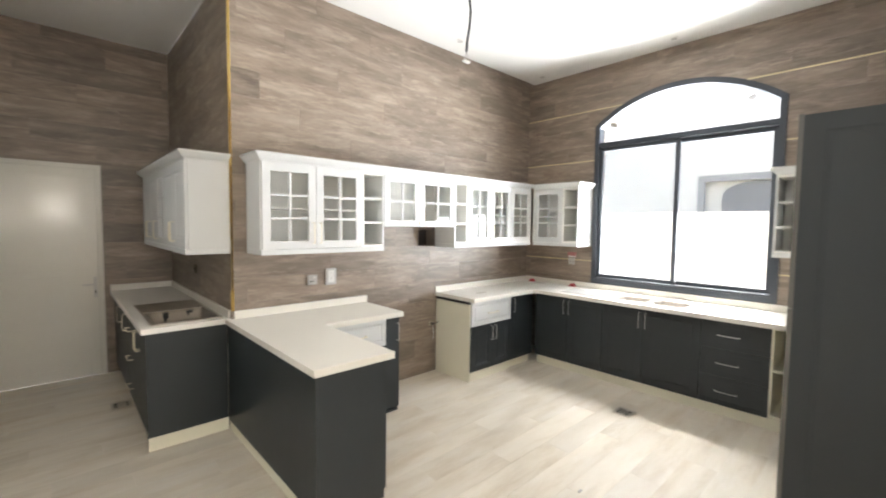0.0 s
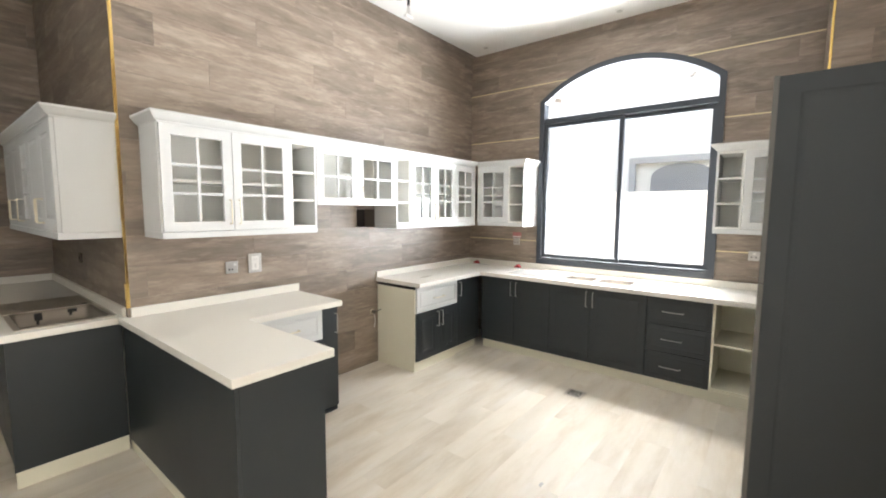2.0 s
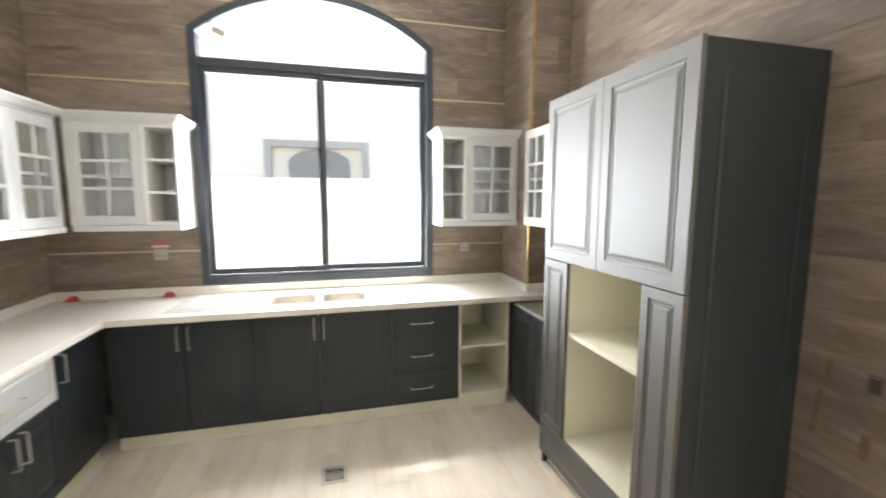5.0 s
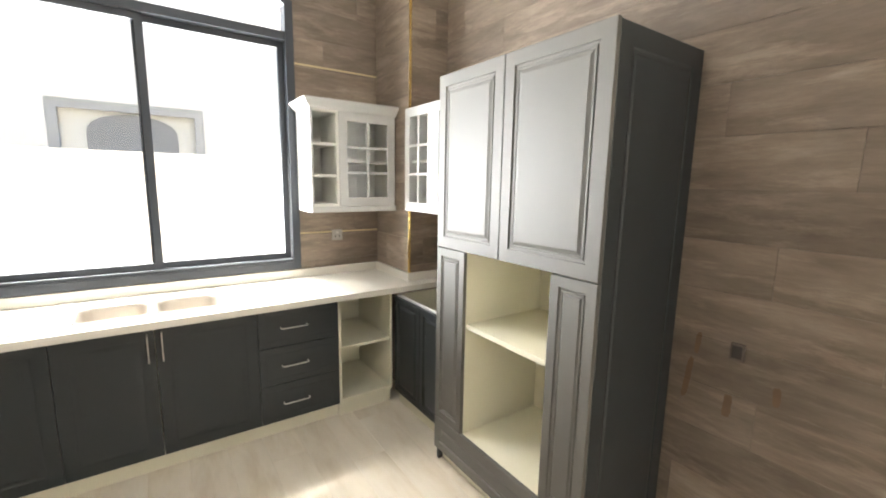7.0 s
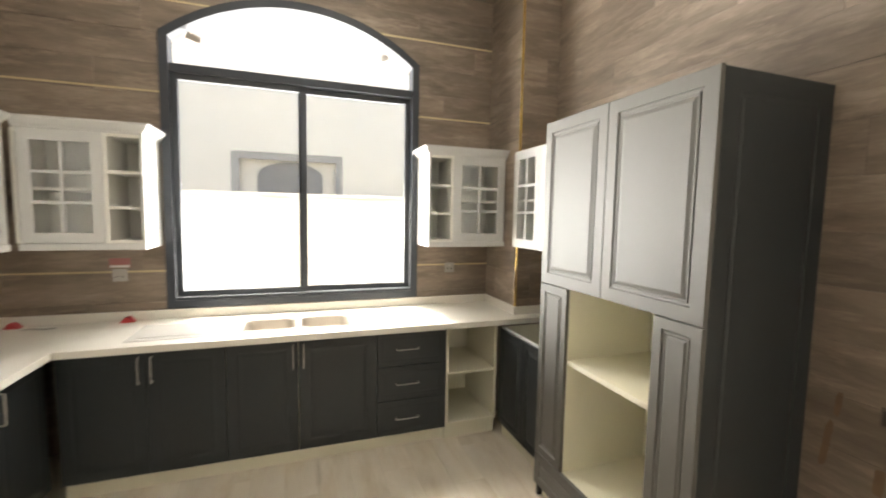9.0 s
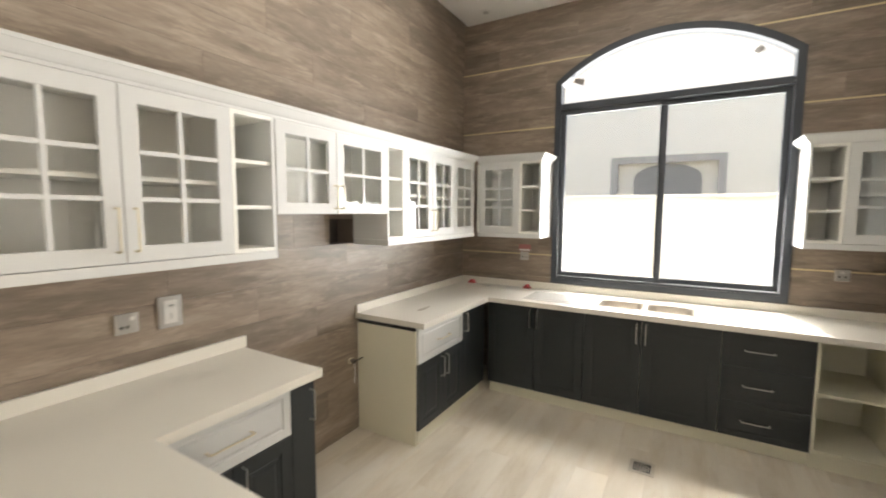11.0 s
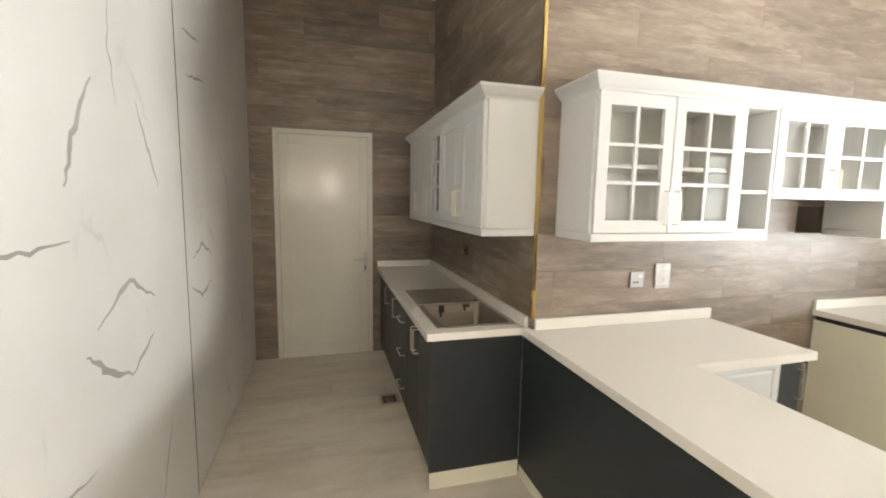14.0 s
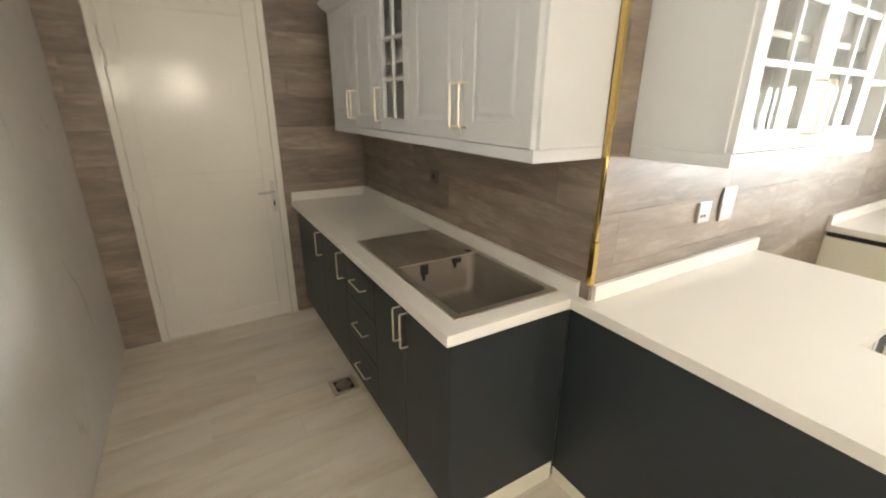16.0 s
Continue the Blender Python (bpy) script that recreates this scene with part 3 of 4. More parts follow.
BOWLS = [(4.525, 4.825, 1.955, 2.275), (4.525, 4.825, 1.6, 1.92)]
worktop("window_worktop", [(3.345, XW - 0.001, 3.175, YN - 0.001), (4.385, XW - 0.001, PY + 0.001, 3.175), (4.385, PX - 0.001, YS + 0.001, PY + 0.001)], BOWLS,
        "cream quartz worktop running under the arched window", [(3.345, XW - 0.022, YN - 0.021, YN - 0.001), (XW - 0.021, XW - 0.001, PY + 0.022, YN - 0.001), (PX, XW - 0.001, PY + 0.001, PY + 0.021), (PX - 0.021, PX - 0.001, YS + 0.001, PY + 0.021)])
worktop("peninsula_worktop", [(1.178, 1.69, 2.283, 3.16), (1.178, 2.425, 3.16, YN - 0.001), (1.178, XC - 0.001, YN - 0.001, 3.825)], [], "cream quartz peninsula worktop with a short return along the wall", [(XC + 0.012, 2.44, YN - 0.021, YN - 0.001)])
STEEL_BOWL = (0.742, 1.158, 3.928, 4.44)
worktop("sink_worktop", [(0.638, XC - 0.001, 3.826, YD - 0.001)], [(0.73, 1.17, 3.92, 4.85)], "cream quartz worktop with an inset steel sink", [(XC - 0.021, XC - 0.001, 3.827, YD - 0.022), (0.64, XC - 0.001, YD - 0.021, YD - 0.001)])

# ---- sinks ----
sink = thing("double_sink", pose(4.675, 1.94, 0.9036), "pale double bowl sink set flush in the worktop", "sink")
xs, ys = [-0.19, -0.15, 0.15, 0.185], [-0.4, -0.34, -0.02, 0.015, 0.335, 0.95]
part("deck", grid_slab(xs, ys, lambda i, j: not (i == 1 and j in (1, 3)), -0.003, 0.0), ceramic, sink)
part("drainer", boxes((-0.13, 0.13, 0.42, 0.9, 0.0003, 0.003), bevel=0.0012), ceramic, sink, "shallow ribbed drainer")
for x0, x1, y0, y1 in BOWLS:
    part("bowl", bowl_mesh(x0 - 4.675 + 0.004, x1 - 4.675 - 0.004, y0 - 1.94 + 0.004, y1 - 1.94 - 0.004, 0.0, 0.17, 0.014, 0.06), bowl_steel, sink, "dull steel bowl", smooth=True)
    part("drain", disc((x0 + x1) / 2 - 4.675, (y0 + y1) / 2 - 1.94, -0.167, 0.04, 0.006), steel, sink, "round steel drain")
steel_sink = thing("steel_sink", pose(0.95, 4.38, 0.9), "brushed steel sink with a drainer set in the worktop", "sink")
sx, sy = 0.95, 4.38
a, b, c, d = (STEEL_BOWL[0] - sx, STEEL_BOWL[1] - sx, STEEL_BOWL[2] - sy, STEEL_BOWL[3] - sy)
xs, ys = [0.715 - sx, a, b, 1.18 - sx], [3.9 - sy, c, d, 4.87 - sy]
part("deck", grid_slab(xs, ys, lambda i, j: not (i == 1 and j == 1), 0.0005, 0.006), steel, steel_sink)
part("bowl", bowl_mesh(a + 0.002, b - 0.002, c + 0.002, d - 0.002, 0.002, 0.19, 0.0, 0.035), bowl_brown, steel_sink, smooth=True)
part("drain", disc((a + b) / 2, (c + d) / 2, -0.186, 0.045, 0.006), chrome, steel_sink)
part("drainer", boxes((a - 0.03, b + 0.015, d - 0.03, 4.85 - sy, 0.0065, 0.012), bevel=0.002), steel, steel_sink, "flat brushed steel drainer plate")
for k in range(6):
    x = a + 0.03 + k * 0.055
    part("rib", boxes((x, x + 0.008, d + 0.06, 4.82 - sy, 0.0125, 0.014), bevel=0.0008), steel, steel_sink)
part("tap_hole", disc(b - 0.03, d + 0.0, 0.0135, 0.018, 0.002), seal, steel_sink, "black tap hole")
for x0, x1, deep in ((0.12, 0.16, 0.1), (0.29, 0.34, 0.055)):
    part("packing_tape", boxes((a + x0, a + x1, d - 0.012, d - 0.007, -deep * 0.6, -0.01), (a + x0 + 0.008, a + x0 + 0.024, d - 0.012, d - 0.007, -deep, -deep * 0.55)), seal, steel_sink, "torn black packing tape")


# ---- base cabinets ----
BZ0, BZ1 = 0.105, 0.851


def plinth(parent, x0, x1, y, z1=0.1, mat=None):
    part("plinth", boxes((x0, x1, y, y + 0.016, 0.0, z1), bevel=0.001), mat or cream, parent, "pale plinth board")


def base_unit(m, w, label, build, depth=0.55, group="base cabinets under the worktops", top=True, left=None, right=None, bowl=False):
    u = thing("base_cabinet", m, label, "cabinet", group)
    if bowl:  # sides stop below the bowl, a rail carries the front
        carcass(u, 0, w, depth, BZ0 + 0.001, 0.69, cream, top=False)
        part("top_rail", boxes((0, w, 0.0, 0.018, 0.691, 0.8588)), cream, u)
    else:
        carcass(u, 0, w, depth, BZ0 + 0.001, 0.8588 if top else 0.83, cream, left=left, right=right, top=top)
    plinth(u, 0, w, 0.03)
    build(u, w)
    return u


def door_unit(u, w, side, metal=None, rings=FAINT):
    x = w - 0.032 if side == "r" else 0.032
    front(u, 0, w, BZ0, BZ1, dark, rings, at=(x, 0.74), metal=metal)


# window wall: fronts at x = 4.46, looking along +x; local x runs towards -y
FX = 4.48
for y0, y1, side in ((3.2, 2.775, "r"), (2.775, 2.36, "l"), (2.36, 1.94, "r"), (1.94, 1.43, "l")):
    base_unit(pose(FX, y0, 0, 0, 0, -90), y0 - y1, "dark slate blue panelled base cabinet under the window worktop", lambda u, w, s=side: door_unit(u, w, s, silver), bowl=y1 < 2.5)


def drawers(u, w, metal=None, off=-0.04):
    cuts = [BZ0, 0.357, 0.604, BZ1]
    for a, b in zip(cuts, cuts[1:]):
        front(u, 0, w, a, b, dark, FAINT_DRAWER, at=(w / 2 + off, (a + b) / 2), upright=False, name="drawer", length=0.17, metal=metal)


base_unit(pose(FX, 1.43, 0, 0, 0, -90), 1.43 - 0.925, "dark slate blue cabinet with three drawers", lambda u, w: drawers(u, w, silver))
open_unit = thing("open_shelf_cabinet", pose(FX - 0.02, 0.925, 0, 0, 0, -90), "cream open base cabinet with one shelf", "cabinet", "base cabinets under the worktops")
carcass(open_unit, 0, 0.405, 0.57, BZ0 + 0.01, 0.8588, cream, shelves=(0.5,))
plinth(open_unit, 0, 0.405, 0.03)

# short run on the north wall: fronts face -y
short = thing("base_cabinet", pose(3.365, 3.26, 0), "white-fronted drawer over dark doors beside a cream end panel", "cabinet", "base cabinets under the worktops")
carcass(short, 0, 0.67, YN - 3.262, 0.0, 0.826, cream)
# black filler body stands in for the shade of the gap under the slab
part("shadow_gap", boxes((0.003, 0.66, 0.003, YN - 3.27, 0.8265, 0.8588)), seal, short)
front(short, 0.012, 0.67, 0.59, BZ1, white, DRAWER, at=(0.34, 0.715), upright=False, name="drawer", length=0.16)
front(short, 0.012, 0.35, BZ0, 0.588, dark, at=(0.318, 0.49), metal=silver)
front(short, 0.35, 0.67, BZ0, 0.588, dark, at=(0.382, 0.49), metal=silver)
plinth(short, 0.02, 0.65, -0.004, 0.1)
corner_unit = base_unit(pose(4.035, 3.26, 0), 0.425, "dark slate blue panelled corner base cabinet", lambda u, w: door_unit(u, w, "l", silver), depth=0.52)

# cabinet under the return of the peninsula
ret = thing("base_cabinet", pose(1.7, 3.24, 0), "base cabinet with white drawer front above dark doors", "cabinet", "base cabinets under the worktops")
carcass(ret, 0, 0.585, YN - 3.242, BZ0 + 0.001, 0.8588, cream, right=dark)
front(ret, 0.0, 0.585, 0.615, BZ1, white, DRAWER, at=(0.28, 0.73), upright=False, name="drawer", length=0.2)
front(ret, 0.0, 0.29, BZ0, 0.613, dark)
front(ret, 0.29, 0.585, BZ0, 0.613, dark, at=(0.33, 0.52), metal=silver)
plinth(ret, 0.0, 0.585, 0.03)
slim = thing("base_cabinet", pose(2.2855, 3.24, 0), "narrow dark slate blue pull-out base cabinet", "cabinet", "base cabinets under the worktops")
carcass(slim, 0, 0.14, YN - 3.242, 0.0, 0.8588, dark)
front(slim, 0, 0.14, BZ0 - 0.06, BZ1, dark, [(0.004, 0.0)], at=(0.11, 0.72), metal=silver)

# peninsula body
pen = thing("peninsula_cabinet", pose(1.201, 2.315, 0), "dark slate blue panelled peninsula base under the cream worktop", "cabinet")
part("back_panel", boxes((0, 0.018, 0.0, 1.5295, 0.075, 0.8588), bevel=0.0015), dark, pen)
part("end_panel", boxes((0.0185, 0.45, 0.0, 0.018, 0.06, 0.8588), bevel=0.0015), dark, pen)
part("front_panel", boxes((0.432, 0.45, 0.0185, 0.9, 0.1, 0.8588), bevel=0.0015), dark, pen)
part("plinth", boxes((0.006, 0.018, 0.003, 1.5295, 0.0, 0.0745)), cream, pen, "pale plinth board")
part("end_plinth", boxes((0.0185, 0.44, 0.006, 0.018, 0.0, 0.0595)), dark, pen)

# sink run in the alcove: fronts at x = 0.66, local x runs towards -y
SXF = 0.69
sink_fronts = [(6.045, 5.4, "r"), (5.4, 4.96, "r"), (4.53, 4.21, "r"), (4.21, 3.868, "l")]
for y0, y1, side in sink_fronts:
    base_unit(pose(SXF, y0, 0, 0, 0, -90), y0 - y1, "dark slate blue base cabinet beside the steel sink", lambda u, w, s=side: door_unit(u, w, s, rings=[(0.004, 0.0)]), depth=0.53, top=False, bowl=y0 < 4.6)
base_unit(pose(SXF, 4.96, 0, 0, 0, -90), 0.43, "dark slate blue cabinet with three drawers beside the sink", lambda u, w: drawers(u, w, None, 0.03), depth=0.53, top=False)
end = thing("cabinet_end_panel", pose(0.664, 3.846, 0), "plain dark slate blue end panel of the sink cabinets", "panel")
part("board", boxes((0.0, 0.535, 0.0, 0.02, 0.1, 0.8588), bevel=0.0015), dark, end)
part("plinth", boxes((0.004, 0.535, 0.003, 0.02, 0.0, 0.0995), bevel=0.001), cream, end, "pale plinth board")

# south base cabinet, open on top
south = thing("base_cabinet", pose(4.44, 0.49, 0, 0, 0, 180), "dark base cabinet with no worktop over its cream inside", "cabinet", "base cabinets under the worktops")
carcass(south, 0, 0.69, 0.455, BZ0, 0.835, cream, top=False)
part("top_rail", boxes((0.018, 0.672, 0.0, 0.018, 0.8, 0.835)), white, south)
front(south, 0, 0.345, BZ0, 0.825, dark, SLIM)
front(south, 0.345, 0.69, BZ0, 0.825, dark, SLIM)
plinth(south, 0, 0.69, 0.02)

# ---- tall cabinet ----
TX0, TX1, TY = 2.72, 3.745, 0.615
tall = thing("tall_cabinet", pose(TX1, TY - 0.02, 0, 0, 0, 180), "tall dark slate blue larder cabinet with an open cream niche", "cabinet")
TW, TD, TT = TX1 - TX0, TY - 0.02 - YS - 0.002, 2.175
part("side_panel", boxes((0, 0.02, 0, TD, 0, TT), bevel=0.0015), dark, tall)
bm = panel_front(0.0, TD, 0.0, TT, 0.0, [(0.075, 0.0), (0.082, 0.002), (0.09, 0.002), (0.1, 0.0)], 0.02)
bmesh.ops.transform(bm, matrix=pose(TW + 0.0, 0, 0, 0, 0, 90), verts=bm.verts)
part("side_panel", bm, dark, tall, "dark panelled side")
part("top_panel", boxes((0.02, TW - 0.02, 0, TD, TT - 0.02, TT)), dark, tall)
part("back_panel", boxes((0.02, TW - 0.02, TD - 0.01, TD, 0.1, TT - 0.02)), cream, tall)
NX0, NX1, NZ = 0.248, TW - 0.218, 1.288
for x in (NX0 - 0.018, NX1):
    part("partition", boxes((x, x + 0.018, 0.0, TD - 0.01, 0.1, NZ)), cream, tall)
part("niche_roof", boxes((0.02, TW - 0.02, 0.0, TD - 0.01, NZ, NZ + 0.018)), cream, tall)
part("shelf", boxes((NX0, NX1, 0.004, TD - 0.01, 0.882, 0.907), bevel=0.001), cream, tall)
part("niche_floor", boxes((0.02, TW - 0.02, 0.0, TD - 0.01, 0.26, 0.285)), cream, tall)
plinth(tall, 0.02, TW - 0.02, 0.03, 0.0845)
# these fronts use the slate whose paler colour carries the window's sheen
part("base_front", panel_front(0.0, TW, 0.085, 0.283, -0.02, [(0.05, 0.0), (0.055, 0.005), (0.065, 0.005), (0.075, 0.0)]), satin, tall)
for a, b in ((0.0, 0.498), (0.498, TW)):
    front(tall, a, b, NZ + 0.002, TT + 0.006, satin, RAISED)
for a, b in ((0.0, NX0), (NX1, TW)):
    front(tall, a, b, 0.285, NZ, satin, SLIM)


# ---- wall cabinets ----
WZ0, WZ1 = 1.455, 2.112


def light_rail(parent, x0, x1, depth):
    part("light_rail", boxes((x0, x1, -0.022, depth, 1.415, WZ0 - 0.001), bevel=0.003), white, parent)


def wall_unit(m, w, label, group="white wall cabinets"):
    return thing("wall_cabinet", m, label, "cabinet", group)


WY = 3.487
D1 = YN - WY - 0.001
u = wall_unit(pose(1.335, WY, 0), 1.095, "white wall cabinet with two glazed doors and open end shelves")
carcass(u, 0, 0.865, D1, WZ0, WZ1, inner, shelves=(1.775,), left=white)
carcass(u, 0.8655, 1.095, D1, WZ0, WZ1, inner, shelves=(1.67, 1.885), right=white, y0=-0.018)
glazed_door(u, 0.008, 0.435, WZ0, WZ1, at=(0.405, 1.58))
glazed_door(u, 0.435, 0.865, WZ0, WZ1, at=(0.465, 1.58))
light_rail(u, 0, 1.095, D1)
crown(u, 0, 1.095, WZ1, D1, True, False)
u = wall_unit(pose(2.4305, WY, 0), 0.903, "shorter white wall cabinet with two glazed doors over the hob space")
carcass(u, 0, 0.903, D1, 1.64, WZ1, inner)
glazed_door(u, 0.004, 0.425, 1.635, WZ1, at=(0.4, 1.735), rows=2, length=0.14)
glazed_door(u, 0.425, 0.899, 1.635, WZ1, at=(0.45, 1.735), rows=2, length=0.14)
crown(u, 0, 0.903, WZ1, D1, False, False)
u = wall_unit(pose(3.334, WY, 0), 1.386, "long white wall cabinet with open shelves and three glazed doors")
carcass(u, 0, 0.2, D1, WZ0, WZ1, inner, shelves=(1.67, 1.885), left=white, y0=-0.018)
carcass(u, 0.2005, 1.386, D1, WZ0, WZ1, inner, shelves=(1.775,))
glazed_door(u, 0.201, 0.585, WZ0, WZ1, at=(0.557, 1.58))
glazed_door(u, 0.585, 0.955, WZ0, WZ1, at=(0.613, 1.58))
glazed_door(u, 0.955, 1.345, WZ0, WZ1)
light_rail(u, 0, 1.36, D1)
crown(u, 0, 1.345, WZ1, D1, False, False)
WX = 4.74
D2 = XW - WX - 0.001
u = wall_unit(pose(WX, 3.464, 0, 0, 0, -90), 0.64, "white wall cabinet with glazed door and open shelves")
carcass(u, 0, 0.437, D2, WZ0, WZ1, inner, shelves=(1.775,))
carcass(u, 0.4375, 0.64, D2, WZ0, WZ1, inner, shelves=(1.67, 1.885), right=white, y0=-0.018)
glazed_door(u, 0.03, 0.437, WZ0, WZ1)
light_rail(u, 0.02, 0.64, D2)
crown(u, 0.018, 0.64, WZ1, D2, False, True)
u = wall_unit(pose(WX, 0.997, 0, 0, 0, -90), 0.648, "small white wall cabinet with open shelves and a glazed door")
carcass(u, 0, 0.2, D2, WZ0, WZ1, inner, shelves=(1.67, 1.885), left=white, y0=-0.018)
carcass(u, 0.2005, 0.648, D2, WZ0, WZ1, inner, shelves=(1.775,))
glazed_door(u, 0.2, 0.64, WZ0, WZ1)
light_rail(u, 0, 0.648, D2)
crown(u, 0, 0.648, WZ1, D2, True, False)
D3 = 0.42 - 0.02 - YS - 0.001
u = wall_unit(pose(4.46, 0.4, 0, 0, 0, 180), 0.71, "white wall cabinet with glazed doors beside the tall cabinet")
carcass(u, 0, 0.71, D3, WZ0, WZ1, inner, shelves=(1.775,), left=white)
glazed_door(u, 0, 0.355, WZ0 - 0.02, WZ1 + 0.02)
glazed_door(u, 0.355, 0.71, WZ0 - 0.02, WZ1 + 0.02)
AX = 0.938
D4 = XC - AX - 0.001
u = wall_unit(pose(AX, 5.76, 0, 0, 0, -90), 1.955, "long white panelled wall cabinet hanging over the steel sink")
carcass(u, 0, 1.955, D4, WZ0, WZ1, inner, shelves=(1.775,), right=white, left=white)
WHITE_PANEL = [(0.07, 0.0), (0.074, 0.004), (0.086, 0.004), (0.1, 0.0)]
front(u, 0.0, 0.41, WZ0, WZ1, white, WHITE_PANEL, at=(0.38, 1.58))
front(u, 0.41, 0.78, WZ0, WZ1, white, WHITE_PANEL, at=(0.44, 1.58))
glazed_door(u, 0.78, 1.14, WZ0, WZ1, at=(0.81, 1.58))
front(u, 1.14, 1.56, WZ0, WZ1, white, WHITE_PANEL, at=(1.53, 1.58))
front(u, 1.56, 1.94, WZ0, WZ1, white, WHITE_PANEL, at=(1.59, 1.58))
light_rail(u, 0, 1.955, D4)
crown(u, 0, 1.955, WZ1, D4, True, True)

# ---- trims ----
trim = tagged(new("trim"), "polished gold metal edge trims on the tiled corners", "trim", kind="structure")
for z0, z1, proud in ((0.963, 1.125, 0.009), (1.1255, 1.52, 0.001), (1.5205, ZC - 0.002, 0.005)):
    part("corner_strip", boxes((XC - proud, XC + 0.012, YN - proud, YN + 0.012, z0, z1), bevel=0.0004), gold, trim)
part("corner_strip", boxes((PX - 0.005, PX + 0.01, PY - 0.01, PY + 0.005, 0.902, ZC - 0.002), bevel=0.002), gold, trim)
ROW = 0.2035
for z in (1.237, 2.46, 3.065):
    for y0, y1 in ((Y1 + 0.002, YN - 0.003), (PY + 0.003, Y0 - 0.002)):
        if z > SPRING:
            half = math.sqrt(max(RAD ** 2 - (z - (APEX - RAD)) ** 2, 0)) + 0.004
            y0, y1 = (YM + half, y1) if y0 > YM else (y0, YM - half)
        part("strip", boxes((XW - 0.004, XW + 0.004, y0, y1, z - 0.006, z + 0.006)), strip_gold, trim)

# ---- small fixtures ----
def socket(m, w, h, holes, mat, label, name="wall_socket"):
    s = thing(name, m, label, "socket")
    part("plate", boxes((-w / 2, w / 2, -0.012, 0.0, -h / 2, h / 2), bevel=0.004), mat, s)
    for x, z, a, b, c in holes:
        part("insert", boxes((x - a / 2, x + a / 2, -0.0145, -0.0122, z - b / 2, z + b / 2), bevel=0.001), c, s)
    return s


socket(pose(1.88, YN, 1.158), 0.09, 0.09, [(-0.022, -0.015, 0.012, 0.012, seal), (0.0, -0.015, 0.012, 0.012, seal), (0.02, 0.02, 0.02, 0.018, socket_mat)], chrome, "grey metal wall socket with white insert on the tiles")
socket(pose(2.06, YN, 1.175), 0.105, 0.15, [(0, 0.0, 0.06, 0.11, socket_mat), (0, 0.03, 0.03, 0.015, chrome), (0, -0.02, 0.012, 0.03, chrome)], chrome, "grey framed white cooker switch on the tiles", "wall_switch")
socket(pose(XW, 0.7, 1.21, 0, 0, -90), 0.085, 0.085, [(-0.018, -0.01, 0.01, 0.01, seal), (0.016, -0.01, 0.01, 0.01, seal), (0, 0.02, 0.02, 0.016, socket_mat)], chrome, "grey metal wall socket under the small wall cabinet")
socket(pose(XW, 3.08, 1.215, 0, 0, -90), 0.085, 0.085, [(-0.018, -0.01, 0.01, 0.01, seal), (0.016, -0.01, 0.01, 0.01, seal)], chrome, "grey metal wall socket with a red sticker above")
sticker = thing("sticker", pose(XW, 3.08, 1.295, 0, 0, -90), "red and white warning sticker on the tiles", "sticker")
part("paper", boxes((-0.06, 0.06, -0.003, -0.0002, -0.03, 0.035)), faded, sticker)
part("print", boxes((-0.055, 0.055, -0.0036, -0.0031, -0.028, -0.012)), socket_mat, sticker)
socket(pose(XC, 4.92, 1.2, 0, 0, -90), 0.08, 0.08, [(0, 0, 0.03, 0.03, duct)], tile_brown, "dark wall socket over the sink")
hole = thing("duct_recess", pose(3.23, YN + 0.1, 1.51), "dark square duct hole through the tiled wall", "duct")
part("lining", boxes((-0.129, 0.129, 0.08, 0.09, -0.089, 0.089)), duct, hole)
tap = thing("gas_tap", pose(3.285, YN, 0.55), "small dark gas valve on the tiles beside the cream panel", "tap")
part("valve", tube(bmesh.new(), [(0.0, 0.0, 0.0), (0.0, -0.012, 0.0), (0.0, -0.04, 0.0)], 0.016, 12), tile_brown, tap)
part("collar", disc(0.0, 0.0, 0.0, 0.024, 0.008), brass, tap).matrix_world = tap.matrix_world @ pose(0, -0.004, 0, 90, 0, 0)
part("stem", tube(bmesh.new(), [(-0.02, -0.045, 0.0), (0.0, -0.045, 0.004), (0.085, -0.05, 0.012)], 0.0045), seal, tap)
part("hanging_cable", tube(bmesh.new(), [(0.02, -0.02, -0.03), (0.022, -0.025, -0.1), (0.018, -0.02, -0.17)], 0.004), socket_mat, tap)

socket(pose(2.47, YS, 0.996, 0, 0, 180), 0.05, 0.07, [(0, 0, 0.034, 0.05, duct)], tile_brown, "brown open socket box beside the tall cabinet")

for y in (3.64, 3.03):
    wedge = thing("red_wedge", pose(XW - 0.05, y, 0.9), "small red plastic wedge standing on the worktop", "wedge", "red wedges on the worktop")
    bm = bmesh.new()
    pts = [(-0.042, 0.0), (0.042, 0.0), (0.01, 0.036), (-0.01, 0.036)]
    sides = [[bm.verts.new((x, yy, z)) for yy, z in pts] for x in (-0.03, 0.02)]
    for k in range(4):
        bm.faces.new((sides[0][k], sides[0][(k + 1) % 4], sides[1][(k + 1) % 4], sides[1][k]))
    bm.faces.new(sides[0])
    bm.faces.new(sides[1][::-1])
    part("body", bm, red, wedge)

